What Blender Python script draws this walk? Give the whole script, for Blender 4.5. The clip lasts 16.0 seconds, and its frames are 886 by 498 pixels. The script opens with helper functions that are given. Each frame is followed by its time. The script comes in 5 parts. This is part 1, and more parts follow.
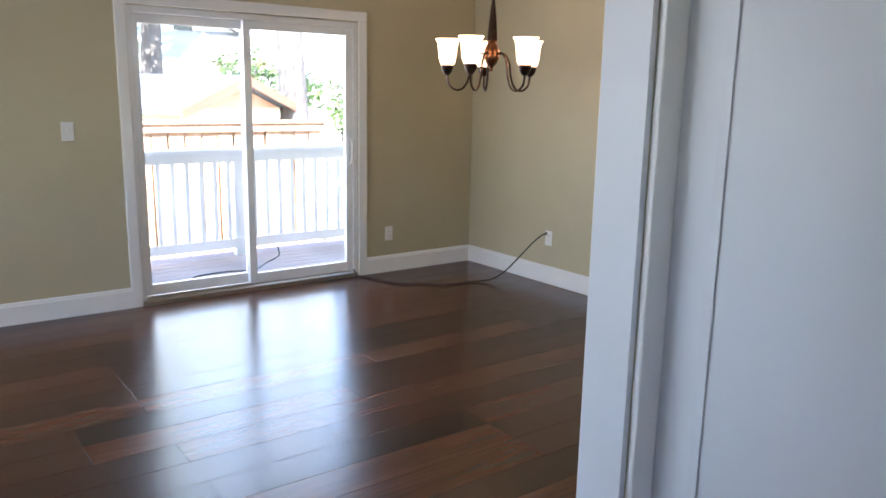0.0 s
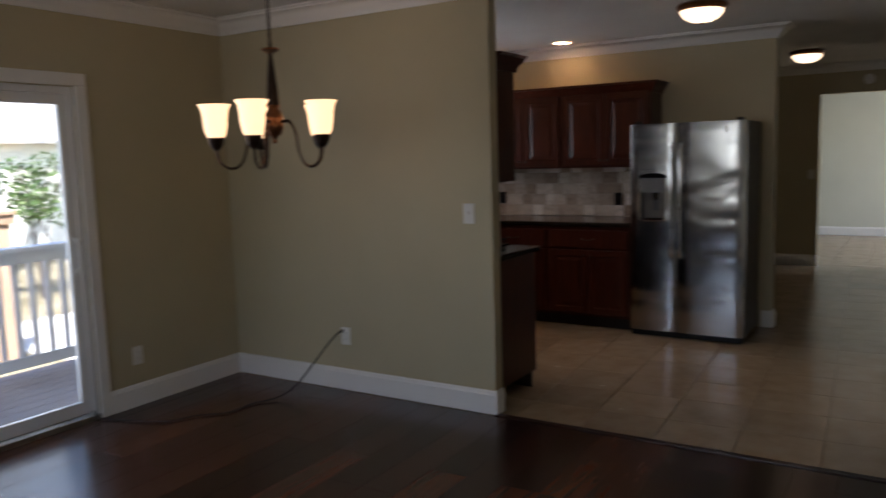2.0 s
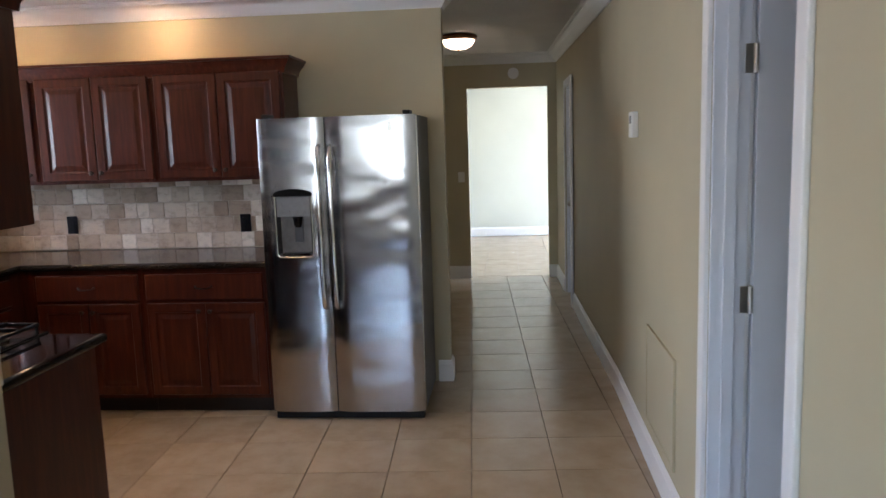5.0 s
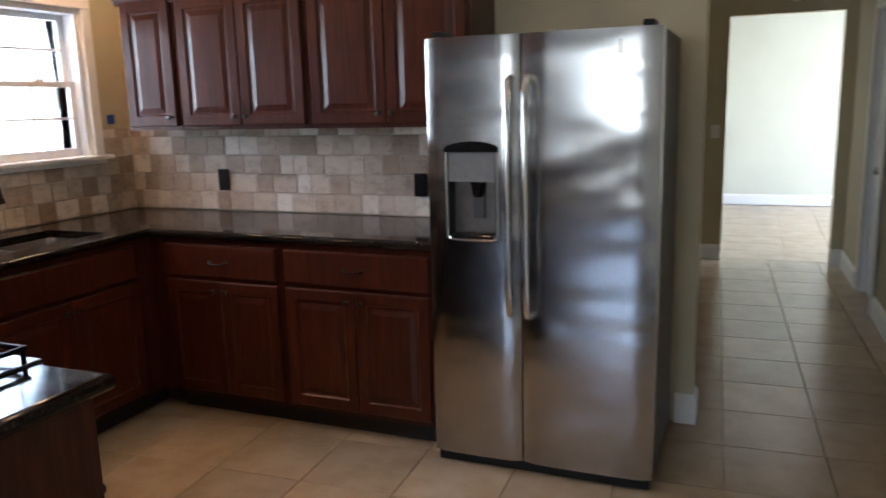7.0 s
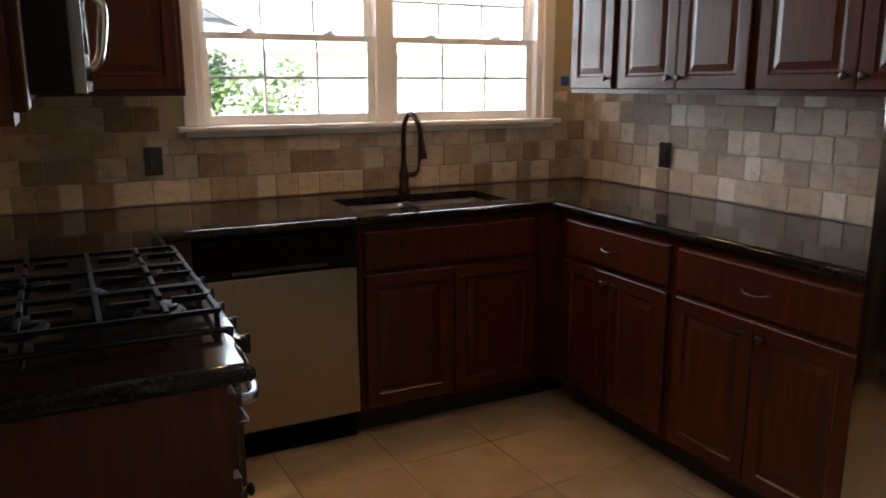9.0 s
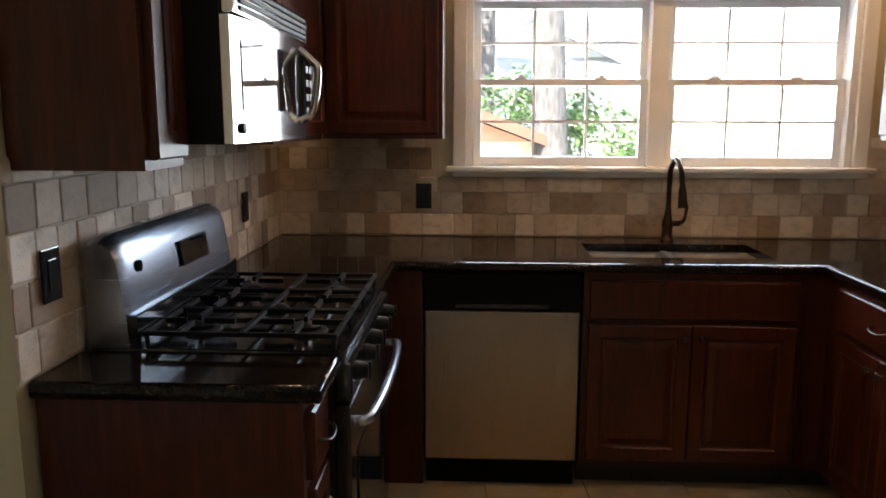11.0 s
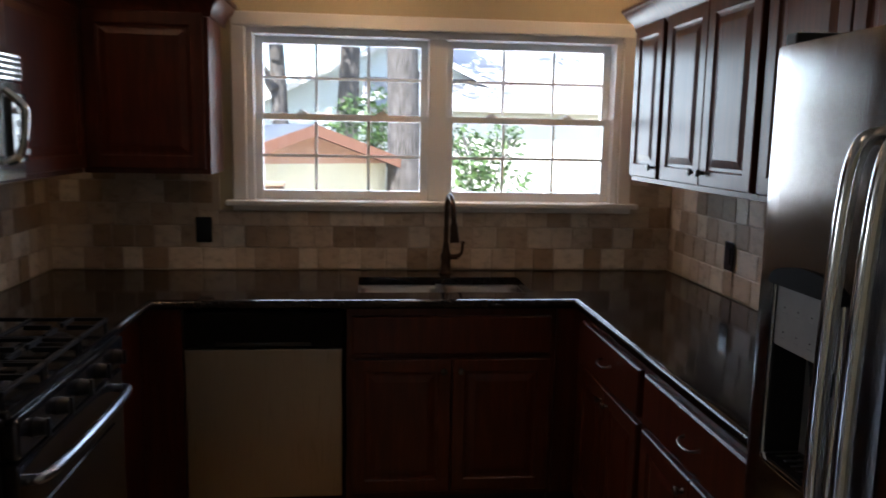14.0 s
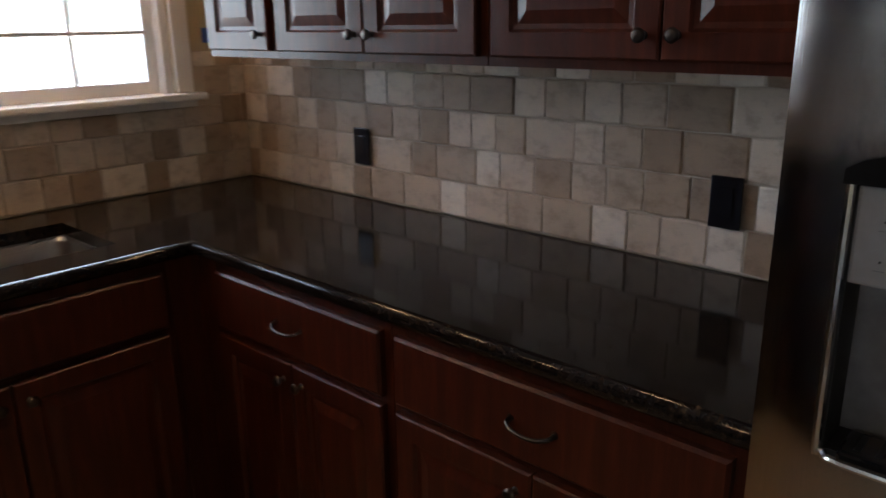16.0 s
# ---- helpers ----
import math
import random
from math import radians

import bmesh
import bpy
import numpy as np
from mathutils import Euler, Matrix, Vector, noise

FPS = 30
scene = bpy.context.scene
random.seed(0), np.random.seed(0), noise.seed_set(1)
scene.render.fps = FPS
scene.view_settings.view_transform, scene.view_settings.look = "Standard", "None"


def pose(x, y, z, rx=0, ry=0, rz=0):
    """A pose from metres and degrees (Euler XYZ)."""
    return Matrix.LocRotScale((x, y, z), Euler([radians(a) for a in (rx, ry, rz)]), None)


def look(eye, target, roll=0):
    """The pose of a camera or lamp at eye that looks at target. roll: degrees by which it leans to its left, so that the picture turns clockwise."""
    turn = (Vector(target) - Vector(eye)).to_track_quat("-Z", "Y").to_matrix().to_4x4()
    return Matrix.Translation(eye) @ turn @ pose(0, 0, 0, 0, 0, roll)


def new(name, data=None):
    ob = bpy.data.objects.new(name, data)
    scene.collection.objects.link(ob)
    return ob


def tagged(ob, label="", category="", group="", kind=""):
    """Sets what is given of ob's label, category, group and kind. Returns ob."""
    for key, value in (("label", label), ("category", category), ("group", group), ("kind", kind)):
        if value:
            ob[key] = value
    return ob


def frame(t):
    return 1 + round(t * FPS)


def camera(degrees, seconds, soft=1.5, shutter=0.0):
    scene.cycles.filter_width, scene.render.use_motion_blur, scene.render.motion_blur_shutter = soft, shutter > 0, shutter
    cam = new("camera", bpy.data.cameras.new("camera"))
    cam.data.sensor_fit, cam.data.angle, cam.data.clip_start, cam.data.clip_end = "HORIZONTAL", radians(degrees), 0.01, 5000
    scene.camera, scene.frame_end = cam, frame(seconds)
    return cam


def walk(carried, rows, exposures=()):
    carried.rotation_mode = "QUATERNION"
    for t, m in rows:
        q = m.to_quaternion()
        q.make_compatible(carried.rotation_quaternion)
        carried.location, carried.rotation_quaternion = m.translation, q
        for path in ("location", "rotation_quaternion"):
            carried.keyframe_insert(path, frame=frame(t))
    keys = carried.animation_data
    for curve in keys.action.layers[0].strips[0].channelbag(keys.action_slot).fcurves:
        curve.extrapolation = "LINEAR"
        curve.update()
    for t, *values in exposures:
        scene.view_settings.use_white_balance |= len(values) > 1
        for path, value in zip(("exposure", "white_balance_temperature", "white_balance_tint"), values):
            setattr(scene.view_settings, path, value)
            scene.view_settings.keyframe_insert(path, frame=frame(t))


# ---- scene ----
cam = camera(60.0, 16.0, 1.5, 0.35)
PATH = [
    (0, (-0.426, -0.296, 1.462), (0.742, 1.278, 1.061), 1.1),
    (0.3, (-0.465, -0.204, 1.431), (0.779, 1.321, 1.077), 0.4),
    (0.5, (-0.47, -0.105, 1.422), (0.82, 1.39, 1.104), -0.7),
    (0.6, (-0.439, -0.046, 1.425), (0.858, 1.448, 1.131), -1.3),
    (1, (-0.321, 0.233, 1.456), (1.01, 1.705, 1.215), -1.3),
    (1.5, (-0.107, 0.537, 1.502), (1.293, 1.947, 1.273), -1.8),
    (2, (-0.092, 0.791, 1.508), (1.595, 1.839, 1.268), -1.7),
    (2.5, (0.129, 0.906, 1.488), (2.002, 1.569, 1.258), -1.6),
    (3, (0.41, 0.987, 1.52), (2.36, 1.364, 1.287), -0.9),
    (3.2, (0.542, 1.028, 1.538), (2.508, 1.318, 1.308), -0.7),
    (5.3, (2.072, 1.429, 1.565), (4.045, 1.603, 1.285), -1.8),
    (5.5, (2.218, 1.442, 1.548), (4.186, 1.643, 1.26), -1.7),
    (6, (2.531, 1.509, 1.538), (4.488, 1.763, 1.212), -1.4),
    (6.5, (2.84, 1.568, 1.5), (4.769, 1.959, 1.14), -1.7),
    (7, (3.24, 1.586, 1.481), (5.057, 2.331, 1.101), -1.5),
    (7.5, (3.494, 1.635, 1.491), (5.183, 2.628, 1.087), -0.8),
    (8, (3.782, 1.621, 1.482), (5.204, 2.965, 1.066), -1.0),
    (8.5, (4.024, 1.583, 1.446), (5.122, 3.203, 1.036), -0.7),
    (9, (4.167, 1.535, 1.408), (5.037, 3.286, 0.989), -0.1),
    (9.2, (4.22, 1.507, 1.416), (4.994, 3.296, 0.968), 0.2),
    (11.3, (4.827, 1.396, 1.463), (4.639, 3.369, 1.196), 1.2),
    (11.5, (4.87, 1.387, 1.498), (4.625, 3.367, 1.349), 2.2),
    (12, (4.984, 1.311, 1.534), (4.671, 3.285, 1.62), 2.7),
    (12.5, (5.078, 1.257, 1.572), (4.782, 3.231, 1.709), 3.1),
    (13, (5.185, 1.218, 1.571), (4.982, 3.207, 1.607), 3.0),
    (13.5, (5.26, 1.254, 1.525), (5.223, 3.25, 1.398), 2.1),
    (14, (5.237, 1.374, 1.54), (5.439, 3.342, 1.249), 1.1),
    (14.5, (5.225, 1.617, 1.522), (5.703, 3.523, 1.148), 1.1),
    (15, (5.105, 1.942, 1.502), (5.947, 3.7, 1.054), 0.9),
    (15.5, (5.06, 2.197, 1.475), (6.195, 3.76, 0.958), 0.1),
    (16, (5.079, 2.462, 1.462), (6.489, 3.761, 0.892), -0.8),
]
EXPOSURES = [(0, 3.55, 5900, 17), (0.5, 3.0, 5850, 17), (1.0, 2.5, 5700, 17), (1.5, 2.15, 5800, 17), (2.0, 1.8, 6100, 19), (2.5, 1.85, 6300, 20), (3.0, 2.15, 5900, 20),
             (5.5, 3.55, 5600, 16), (6.0, 3.55, 5600, 16), (7.0, 3.45, 5600, 15), (8.0, 3.1, 6000, 14), (8.5, 3.05, 6200, 14), (9.0, 3.0, 6300, 14), (11.5, 3.35, 6200, 13),
             (12.0, 3.4, 5900, 13), (12.5, 3.25, 5600, 12), (13.0, 2.8, 5700, 13), (13.5, 2.35, 5700, 14), (14.0, 2.15, 5800, 15), (14.5, 2.15, 6000, 15), (15.0, 2.3, 6000, 15), (16.0, 2.6, 5900, 15)]
SKY, SUN = 0.15, 5.0
SHADE_GLOW, CAN_GLOW, DOME_GLOW = 0.5, 10.5, 0.7
WEST_SKY, FAR_SKY, SINK_SKY, DOOR_SKY = 6.0, 16.0, 6.0, 3.6
# strength of the fill lamp added behind the start of the walk
ENTRY_FILL = 0.5
walk(cam, [(t, look(eye, target, roll)) for t, eye, target, roll in PATH], EXPOSURES)

# ---- world and sun ----
world = bpy.data.worlds.new("sky_world")
scene.world = world
world.use_nodes = True
_wn, _wl = world.node_tree.nodes, world.node_tree.links
_sky = _wn.new("ShaderNodeTexSky")
_sky.sky_type = "NISHITA"
_sky.sun_disc = False
_sky.sun_elevation = radians(52)
_sky.sun_rotation = radians(215)
_wl.new(_sky.outputs[0], _wn["Background"].inputs[0])
_wn["Background"].inputs[1].default_value = SKY
_sun = bpy.data.lights.new("sun", "SUN")
_sun.energy, _sun.angle, _sun.color = SUN, radians(0.5), (1.0, 0.95, 0.86)
_so = new("sun", _sun)
_so.matrix_world = look((-5.0, -7.0, 11.0), (0, 0, 0))


for _n, _e, _m, _sx, _sy in (("west_window_light", WEST_SKY, look((-3.38, 2.7, 1.53), (0, 2.7, 1.2)), 2.2, 0.95), ("far_window_light", FAR_SKY, look((12.3, -1.68, 1.3), (12.3, 2, 1.0)), 2.4, 1.8),
                             ("kitchen_window_light", SINK_SKY, look((5.567, 5.13, 1.62), (5.6, 1.0, 0.6)), 1.66, 0.74),
                             ("sliding_door_light", DOOR_SKY, look((1.775, 5.13, 1.02), (1.8, 1.0, 0.3)), 1.58, 1.8),
                             # fill lamp at an added, unseen opening, brightens the first room
                             ("entry_window_light", ENTRY_FILL, look((-0.55, -1.80, 1.65), (-0.2, 1, 1.2)), 0.6, 0.6)):
    _l = bpy.data.lights.new(_n, "AREA")
    _l.shape, _l.size, _l.size_y, _l.energy, _l.color = "RECTANGLE", _sx, _sy, _e, (0.88, 0.95, 1.0)
    new(_n, _l).matrix_world = _m


# ---- materials ----
class Mat:
    """A node material under construction."""

    def __init__(self, name, rough=0.5, metal=0.0, spec=0.5):
        self.m = bpy.data.materials.new(name)
        self.m.use_nodes = True
        self.t = self.m.node_tree
        self.b = self.t.nodes["Principled BSDF"]
        self.b.inputs["Roughness"].default_value = rough
        self.b.inputs["Metallic"].default_value = metal
        self.b.inputs["Specular IOR Level"].default_value = spec
        self.co = None

    def node(self, kind, **kw):
        n = self.t.nodes.new(kind)
        for k, v in kw.items():
            n.inputs[k].default_value = v
        return n

    def coords(self, scale=(1, 1, 1)):
        geo = self.t.nodes.new("ShaderNodeNewGeometry")
        mp = self.t.nodes.new("ShaderNodeMapping")
        mp.inputs["Scale"].default_value = scale
        self.t.links.new(geo.outputs["Position"], mp.inputs["Vector"])
        return mp.outputs[0]

    def noise(self, scale, stretch=(1, 1, 1), detail=4.0, rough=0.55, offset=None):
        n = self.node("ShaderNodeTexNoise", Scale=scale, Detail=detail, Roughness=rough)
        v = self.coords(stretch)
        if offset is not None:
            add = self.t.nodes.new("ShaderNodeVectorMath")
            self.t.links.new(v, add.inputs[0])
            self.t.links.new(offset, add.inputs[1])
            v = add.outputs[0]
        self.t.links.new(v, n.inputs["Vector"])
        return n.outputs[0]

    def random(self, k=1.0):
        oi = self.t.nodes.new("ShaderNodeObjectInfo")
        mul = self.t.nodes.new("ShaderNodeMath")
        mul.operation = "MULTIPLY"
        mul.inputs[1].default_value = k
        self.t.links.new(oi.outputs["Random"], mul.inputs[0])
        return mul.outputs[0]

    def ramp(self, fac, stops):
        r = self.t.nodes.new("ShaderNodeValToRGB")
        e = r.color_ramp.elements
        while len(e) < len(stops):
            e.new(0.5)
        for el, (p, c) in zip(e, stops):
            el.position, el.color = p, (*c, 1)
        self.t.links.new(fac, r.inputs[0])
        return r.outputs[0]

    def mix(self, a, b, fac, mode="MIX"):
        n = self.t.nodes.new("ShaderNodeMix")
        n.data_type, n.blend_type = "RGBA", mode
        for sock, v in ((n.inputs[0], fac), (n.inputs[6], a), (n.inputs[7], b)):
            if isinstance(v, (int, float)):
                sock.default_value = v
            elif isinstance(v, tuple):
                sock.default_value = (*v, 1)
            else:
                self.t.links.new(v, sock)
        return n.outputs[2]

    def color(self, c):
        if isinstance(c, tuple):
            self.b.inputs["Base Color"].default_value = (*c, 1)
        else:
            self.t.links.new(c, self.b.inputs["Base Color"])
        return self

    def rough(self, fac, lo, hi):
        mr = self.node("ShaderNodeMapRange")
        mr.inputs["To Min"].default_value, mr.inputs["To Max"].default_value = lo, hi
        self.t.links.new(fac, mr.inputs["Value"])
        self.t.links.new(mr.outputs[0], self.b.inputs["Roughness"])
        return self

    def bump(self, fac, strength, dist=0.002):
        bp = self.node("ShaderNodeBump", Strength=strength, Distance=dist)
        self.t.links.new(fac, bp.inputs["Height"])
        self.t.links.new(bp.outputs[0], self.b.inputs["Normal"])
        return self

    def emit(self, c, s):
        self.b.inputs["Emission Color"].default_value = (*c, 1)
        self.b.inputs["Emission Strength"].default_value = s
        return self


def paint(name, c, rough=0.5, var=0.06, bump=0.15, bscale=250, spec=0.4):
    q = Mat(name, rough, spec=spec)
    n = q.noise(1.3, detail=3)
    dark = tuple(v * (1 - var) for v in c)
    lite = tuple(min(1, v * (1 + var)) for v in c)
    q.color(q.ramp(n, [(0.3, dark), (0.7, lite)]))
    q.bump(q.noise(bscale, detail=2), bump, 0.001)
    return q.m


WALL = paint("olive_beige_paint", (0.47, 0.415, 0.275), 0.55, 0.05, 0.25, 180)
HALLWALL = paint("pale_room_paint", (0.62, 0.63, 0.54), 0.6, 0.04, 0.2, 180)
TRIM = paint("white_trim_paint", (0.80, 0.79, 0.77), 0.35, 0.03, 0.05, 90)
DOORP = paint("white_door_paint", (0.74, 0.76, 0.80), 0.38, 0.04, 0.08, 60)
_q = Mat("textured_ceiling", 0.8, spec=0.2)
_q.color(_q.ramp(_q.noise(2.0), [(0.3, (0.74, 0.73, 0.70)), (0.7, (0.80, 0.79, 0.76))]))
_q.bump(_q.ramp(_q.noise(38, detail=3, rough=0.6), [(0.45, (0, 0, 0)), (0.58, (1, 1, 1))]), 0.85, 0.007)
CEIL = _q.m

_q = Mat("dark_hardwood", 0.2)
_off = _q.node("ShaderNodeCombineXYZ")
_q.t.links.new(_q.random(37.0), _off.inputs[0])
_q.t.links.new(_q.random(91.0), _off.inputs[1])
_g = _q.noise(7, (0.5, 9, 1), 6, 0.6, _off.outputs[0])
_g2 = _q.noise(2.2, (0.6, 3, 1), 3, 0.5, _off.outputs[0])
_c = _q.ramp(_q.random(), [(0.0, (0.020, 0.008, 0.007)), (0.3, (0.042, 0.015, 0.011)), (0.6, (0.075, 0.026, 0.016)), (0.85, (0.125, 0.046, 0.025)), (1.0, (0.06, 0.02, 0.014))])
_c = _q.mix(_c, _q.ramp(_g, [(0.3, (0.45, 0.42, 0.42)), (0.7, (1.3, 1.2, 1.1))]), 0.5, "MULTIPLY")
_q.color(_q.mix(_c, _q.ramp(_g2, [(0.3, (0.6, 0.55, 0.55)), (0.7, (1.25, 1.2, 1.15))]), 0.6, "MULTIPLY"))
_q.rough(_g2, 0.17, 0.30).bump(_g, 0.04, 0.001)
PLANK = _q.m

_q = Mat("beige_ceramic", 0.2)
_off = _q.node("ShaderNodeCombineXYZ")
_q.t.links.new(_q.random(53.0), _off.inputs[0])
_n = _q.noise(5, (1, 1, 1), 6, 0.6, _off.outputs[0])
_c = _q.ramp(_n, [(0.3, (0.34, 0.25, 0.155)), (0.55, (0.41, 0.315, 0.21)), (0.75, (0.45, 0.36, 0.25))])
_q.color(_q.mix(_c, _q.ramp(_q.random(), [(0, (0.9, 0.9, 0.9)), (1, (1.06, 1.05, 1.03))]), 1.0, "MULTIPLY"))
_q.rough(_n, 0.16, 0.32).bump(_q.noise(22, detail=4), 0.08, 0.002)
TILE = _q.m
GROUT = paint("grout", (0.29, 0.225, 0.155), 0.9, 0.15, 0.5, 120)
SGROUT = paint("sanded_grout", (0.46, 0.39, 0.31), 0.9, 0.12, 0.6, 160)

_q = Mat("tumbled_travertine", 0.55)
_off = _q.node("ShaderNodeCombineXYZ")
_q.t.links.new(_q.random(71.0), _off.inputs[0])
_q.t.links.new(_q.random(33.0), _off.inputs[2])
_n = _q.noise(16, (1, 1, 1.6), 6, 0.65, _off.outputs[0])
_c = _q.ramp(_q.random(), [(0.0, (0.27, 0.19, 0.125)), (0.22, (0.36, 0.27, 0.19)), (0.5, (0.47, 0.375, 0.28)), (0.8, (0.60, 0.51, 0.41)), (1.0, (0.74, 0.67, 0.58))])
_q.color(_q.mix(_c, _q.ramp(_n, [(0.3, (0.62, 0.58, 0.54)), (0.5, (1, 1, 1)), (0.75, (1.14, 1.12, 1.08))]), 0.85, "MULTIPLY"))
_q.rough(_n, 0.4, 0.7).bump(_q.noise(60, detail=5, rough=0.7), 0.6, 0.003)
TRAV = _q.m


def cabinet_wood():
    q = Mat("cherry_stained_wood", 0.26, spec=0.28)
    off = q.node("ShaderNodeCombineXYZ")
    q.t.links.new(q.random(23.0), off.inputs[0])
    q.t.links.new(q.random(51.0), off.inputs[1])
    g = q.noise(9, (5, 5, 0.45), 6, 0.6, off.outputs[0])
    g2 = q.noise(1.6, (1.5, 1.5, 0.7), 3, 0.5, off.outputs[0])
    c = q.ramp(g, [(0.25, (0.036, 0.0072, 0.0034)), (0.5, (0.058, 0.0125, 0.0052)), (0.75, (0.094, 0.0220, 0.0085))])
    q.color(q.mix(c, q.ramp(g2, [(0.3, (0.72, 0.7, 0.7)), (0.7, (1.15, 1.12, 1.1))]), 0.8, "MULTIPLY"))
    q.rough(g2, 0.24, 0.36).bump(g, 0.06, 0.0008)
    return q.m


WOOD = cabinet_wood()
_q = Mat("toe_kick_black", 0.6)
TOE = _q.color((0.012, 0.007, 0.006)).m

_q = Mat("dark_granite", 0.07, spec=0.24)
_n = _q.noise(90, detail=6, rough=0.7)
_n2 = _q.noise(14, detail=4)
_c = _q.ramp(_n, [(0.40, (0.006, 0.005, 0.005)), (0.56, (0.012, 0.009, 0.007)), (0.67, (0.045, 0.03, 0.018)), (0.76, (0.11, 0.09, 0.07))])
_q.color(_q.mix(_c, _q.ramp(_n2, [(0.3, (0.5, 0.5, 0.5)), (0.7, (1.3, 1.2, 1.1))]), 0.7, "MULTIPLY"))
GRANITE = _q.rough(_n2, 0.05, 0.11).m


def steel(name, c=(0.56, 0.55, 0.54), lo=0.17, hi=0.26, axis="h", wave=0.0):
    q = Mat(name, 0.22, 1.0)
    st = (1, 1, 140) if axis == "h" else (140, 140, 1)
    b = q.noise(5, st, 3, 0.6)
    q.color(q.mix(c, q.ramp(b, [(0.3, (0.9, 0.9, 0.9)), (0.7, (1.05, 1.05, 1.05))]), 1.0, "MULTIPLY"))
    if axis == "v":
        # upright brushing spreads reflections sideways
        tg = q.t.nodes.new("ShaderNodeTangent")
        tg.direction_type, tg.axis = "RADIAL", "Z"
        q.t.links.new(tg.outputs[0], q.b.inputs["Tangent"])
        q.b.inputs["Anisotropic"].default_value = 0.8
    q.rough(b, lo, hi)
    if wave:
        w = q.noise(1.3, (0.7, 1.6, 4.6), 1.2, 0.35)
        bp = q.node("ShaderNodeBump", Strength=wave, Distance=0.05)
        q.t.links.new(w, bp.inputs["Height"])
        b2 = q.node("ShaderNodeBump", Strength=0.16, Distance=0.001)
        q.t.links.new(b, b2.inputs["Height"])
        q.t.links.new(bp.outputs[0], b2.inputs["Normal"])
        q.t.links.new(b2.outputs[0], q.b.inputs["Normal"])
    else:
        q.bump(b, 0.05, 0.001)
    return q.m


FRIDGE = steel("brushed_stainless_door", (0.41, 0.40, 0.39), 0.12, 0.18, "v", 0.17)
STEEL = steel("brushed_stainless", (0.33, 0.285, 0.225), 0.24, 0.34, "v")
POLISH = steel("polished_stainless", (0.66, 0.65, 0.64), 0.09, 0.14)
SINKM = steel("satin_sink_steel", (0.36, 0.35, 0.34), 0.25, 0.35)
_q = Mat("fridge_side_grey", 0.4)
FSIDE = _q.color((0.075, 0.075, 0.078)).bump(_q.noise(300), 0.2, 0.001).m
_q = Mat("black_enamel", 0.12)
ENAMEL = _q.color((0.010, 0.010, 0.011)).m
_q = Mat("black_plastic", 0.5)
_q.b.inputs["Specular IOR Level"].default_value = 0.25
BLACK = _q.color((0.008, 0.008, 0.008)).bump(_q.noise(200), 0.1, 0.001).m
_q = Mat("cast_iron", 0.5, spec=0.1)
IRON = _q.color((0.009, 0.009, 0.010)).bump(_q.noise(180), 0.35, 0.001).m
_q = Mat("black_glass", 0.04)
BGLASS = _q.color((0.008, 0.008, 0.009)).m
_q = Mat("grey_plastic", 0.35)
GREYP = _q.color((0.085, 0.085, 0.09)).m
_q = Mat("matte_black_plastic", 0.75, spec=0.06)
MATTE = _q.color((0.006, 0.006, 0.006)).m
_q = Mat("panel_grey_plastic", 0.35)
PANEL = _q.color(_q.ramp(_q.noise(40), [(0.3, (0.19, 0.19, 0.195)), (0.7, (0.22, 0.22, 0.225))])).m
_q = Mat("recess_steel", 0.35, 0.7)
RECESS = _q.color(_q.ramp(_q.noise(25), [(0.3, (0.16, 0.14, 0.13)), (0.7, (0.22, 0.20, 0.18))])).m
_q = Mat("glossy_black_plate", 0.16)
PLATEB = _q.color((0.008, 0.008, 0.010)).m
_q = Mat("white_plastic", 0.35)
WPLAST = _q.color((0.75, 0.74, 0.71)).m
_q = Mat("blue_tape", 0.6)
BLUE = _q.color((0.03, 0.09, 0.42)).m
_q = Mat("oil_rubbed_bronze", 0.3, 0.85)
BRONZE = _q.color(_q.ramp(_q.noise(30), [(0.3, (0.030, 0.019, 0.015)), (0.7, (0.075, 0.045, 0.030))])).m
_q = Mat("antique_copper", 0.28, 0.9)
COPPER = _q.color(_q.ramp(_q.noise(18), [(0.3, (0.16, 0.065, 0.030)), (0.7, (0.34, 0.15, 0.07))])).m
_q = Mat("pewter_knob", 0.3, 1.0)
PEWTER = _q.color((0.075, 0.065, 0.058)).m
_q = Mat("satin_nickel", 0.3, 1.0)
NICKEL = _q.color((0.50, 0.47, 0.42)).m
_q = Mat("white_vinyl", 0.3)
VINYL = _q.color(_q.ramp(_q.noise(3), [(0.3, (0.78, 0.78, 0.78)), (0.7, (0.83, 0.83, 0.82))])).m
_q = Mat("rubber_cord", 0.5)
CORD = _q.color((0.018, 0.017, 0.018)).m
_q = Mat("lit_frosted_glass", 0.4)
SHADE = _q.color((0.85, 0.78, 0.65)).emit((1.0, 0.62, 0.30), SHADE_GLOW).m
_q = Mat("lit_lens", 0.4)
LENS = _q.color((0.85, 0.8, 0.7)).emit((1.0, 0.58, 0.26), CAN_GLOW).m
_q = Mat("lit_dome", 0.4)
DOME = _q.color((0.85, 0.8, 0.7)).emit((1.0, 0.72, 0.44), DOME_GLOW).m


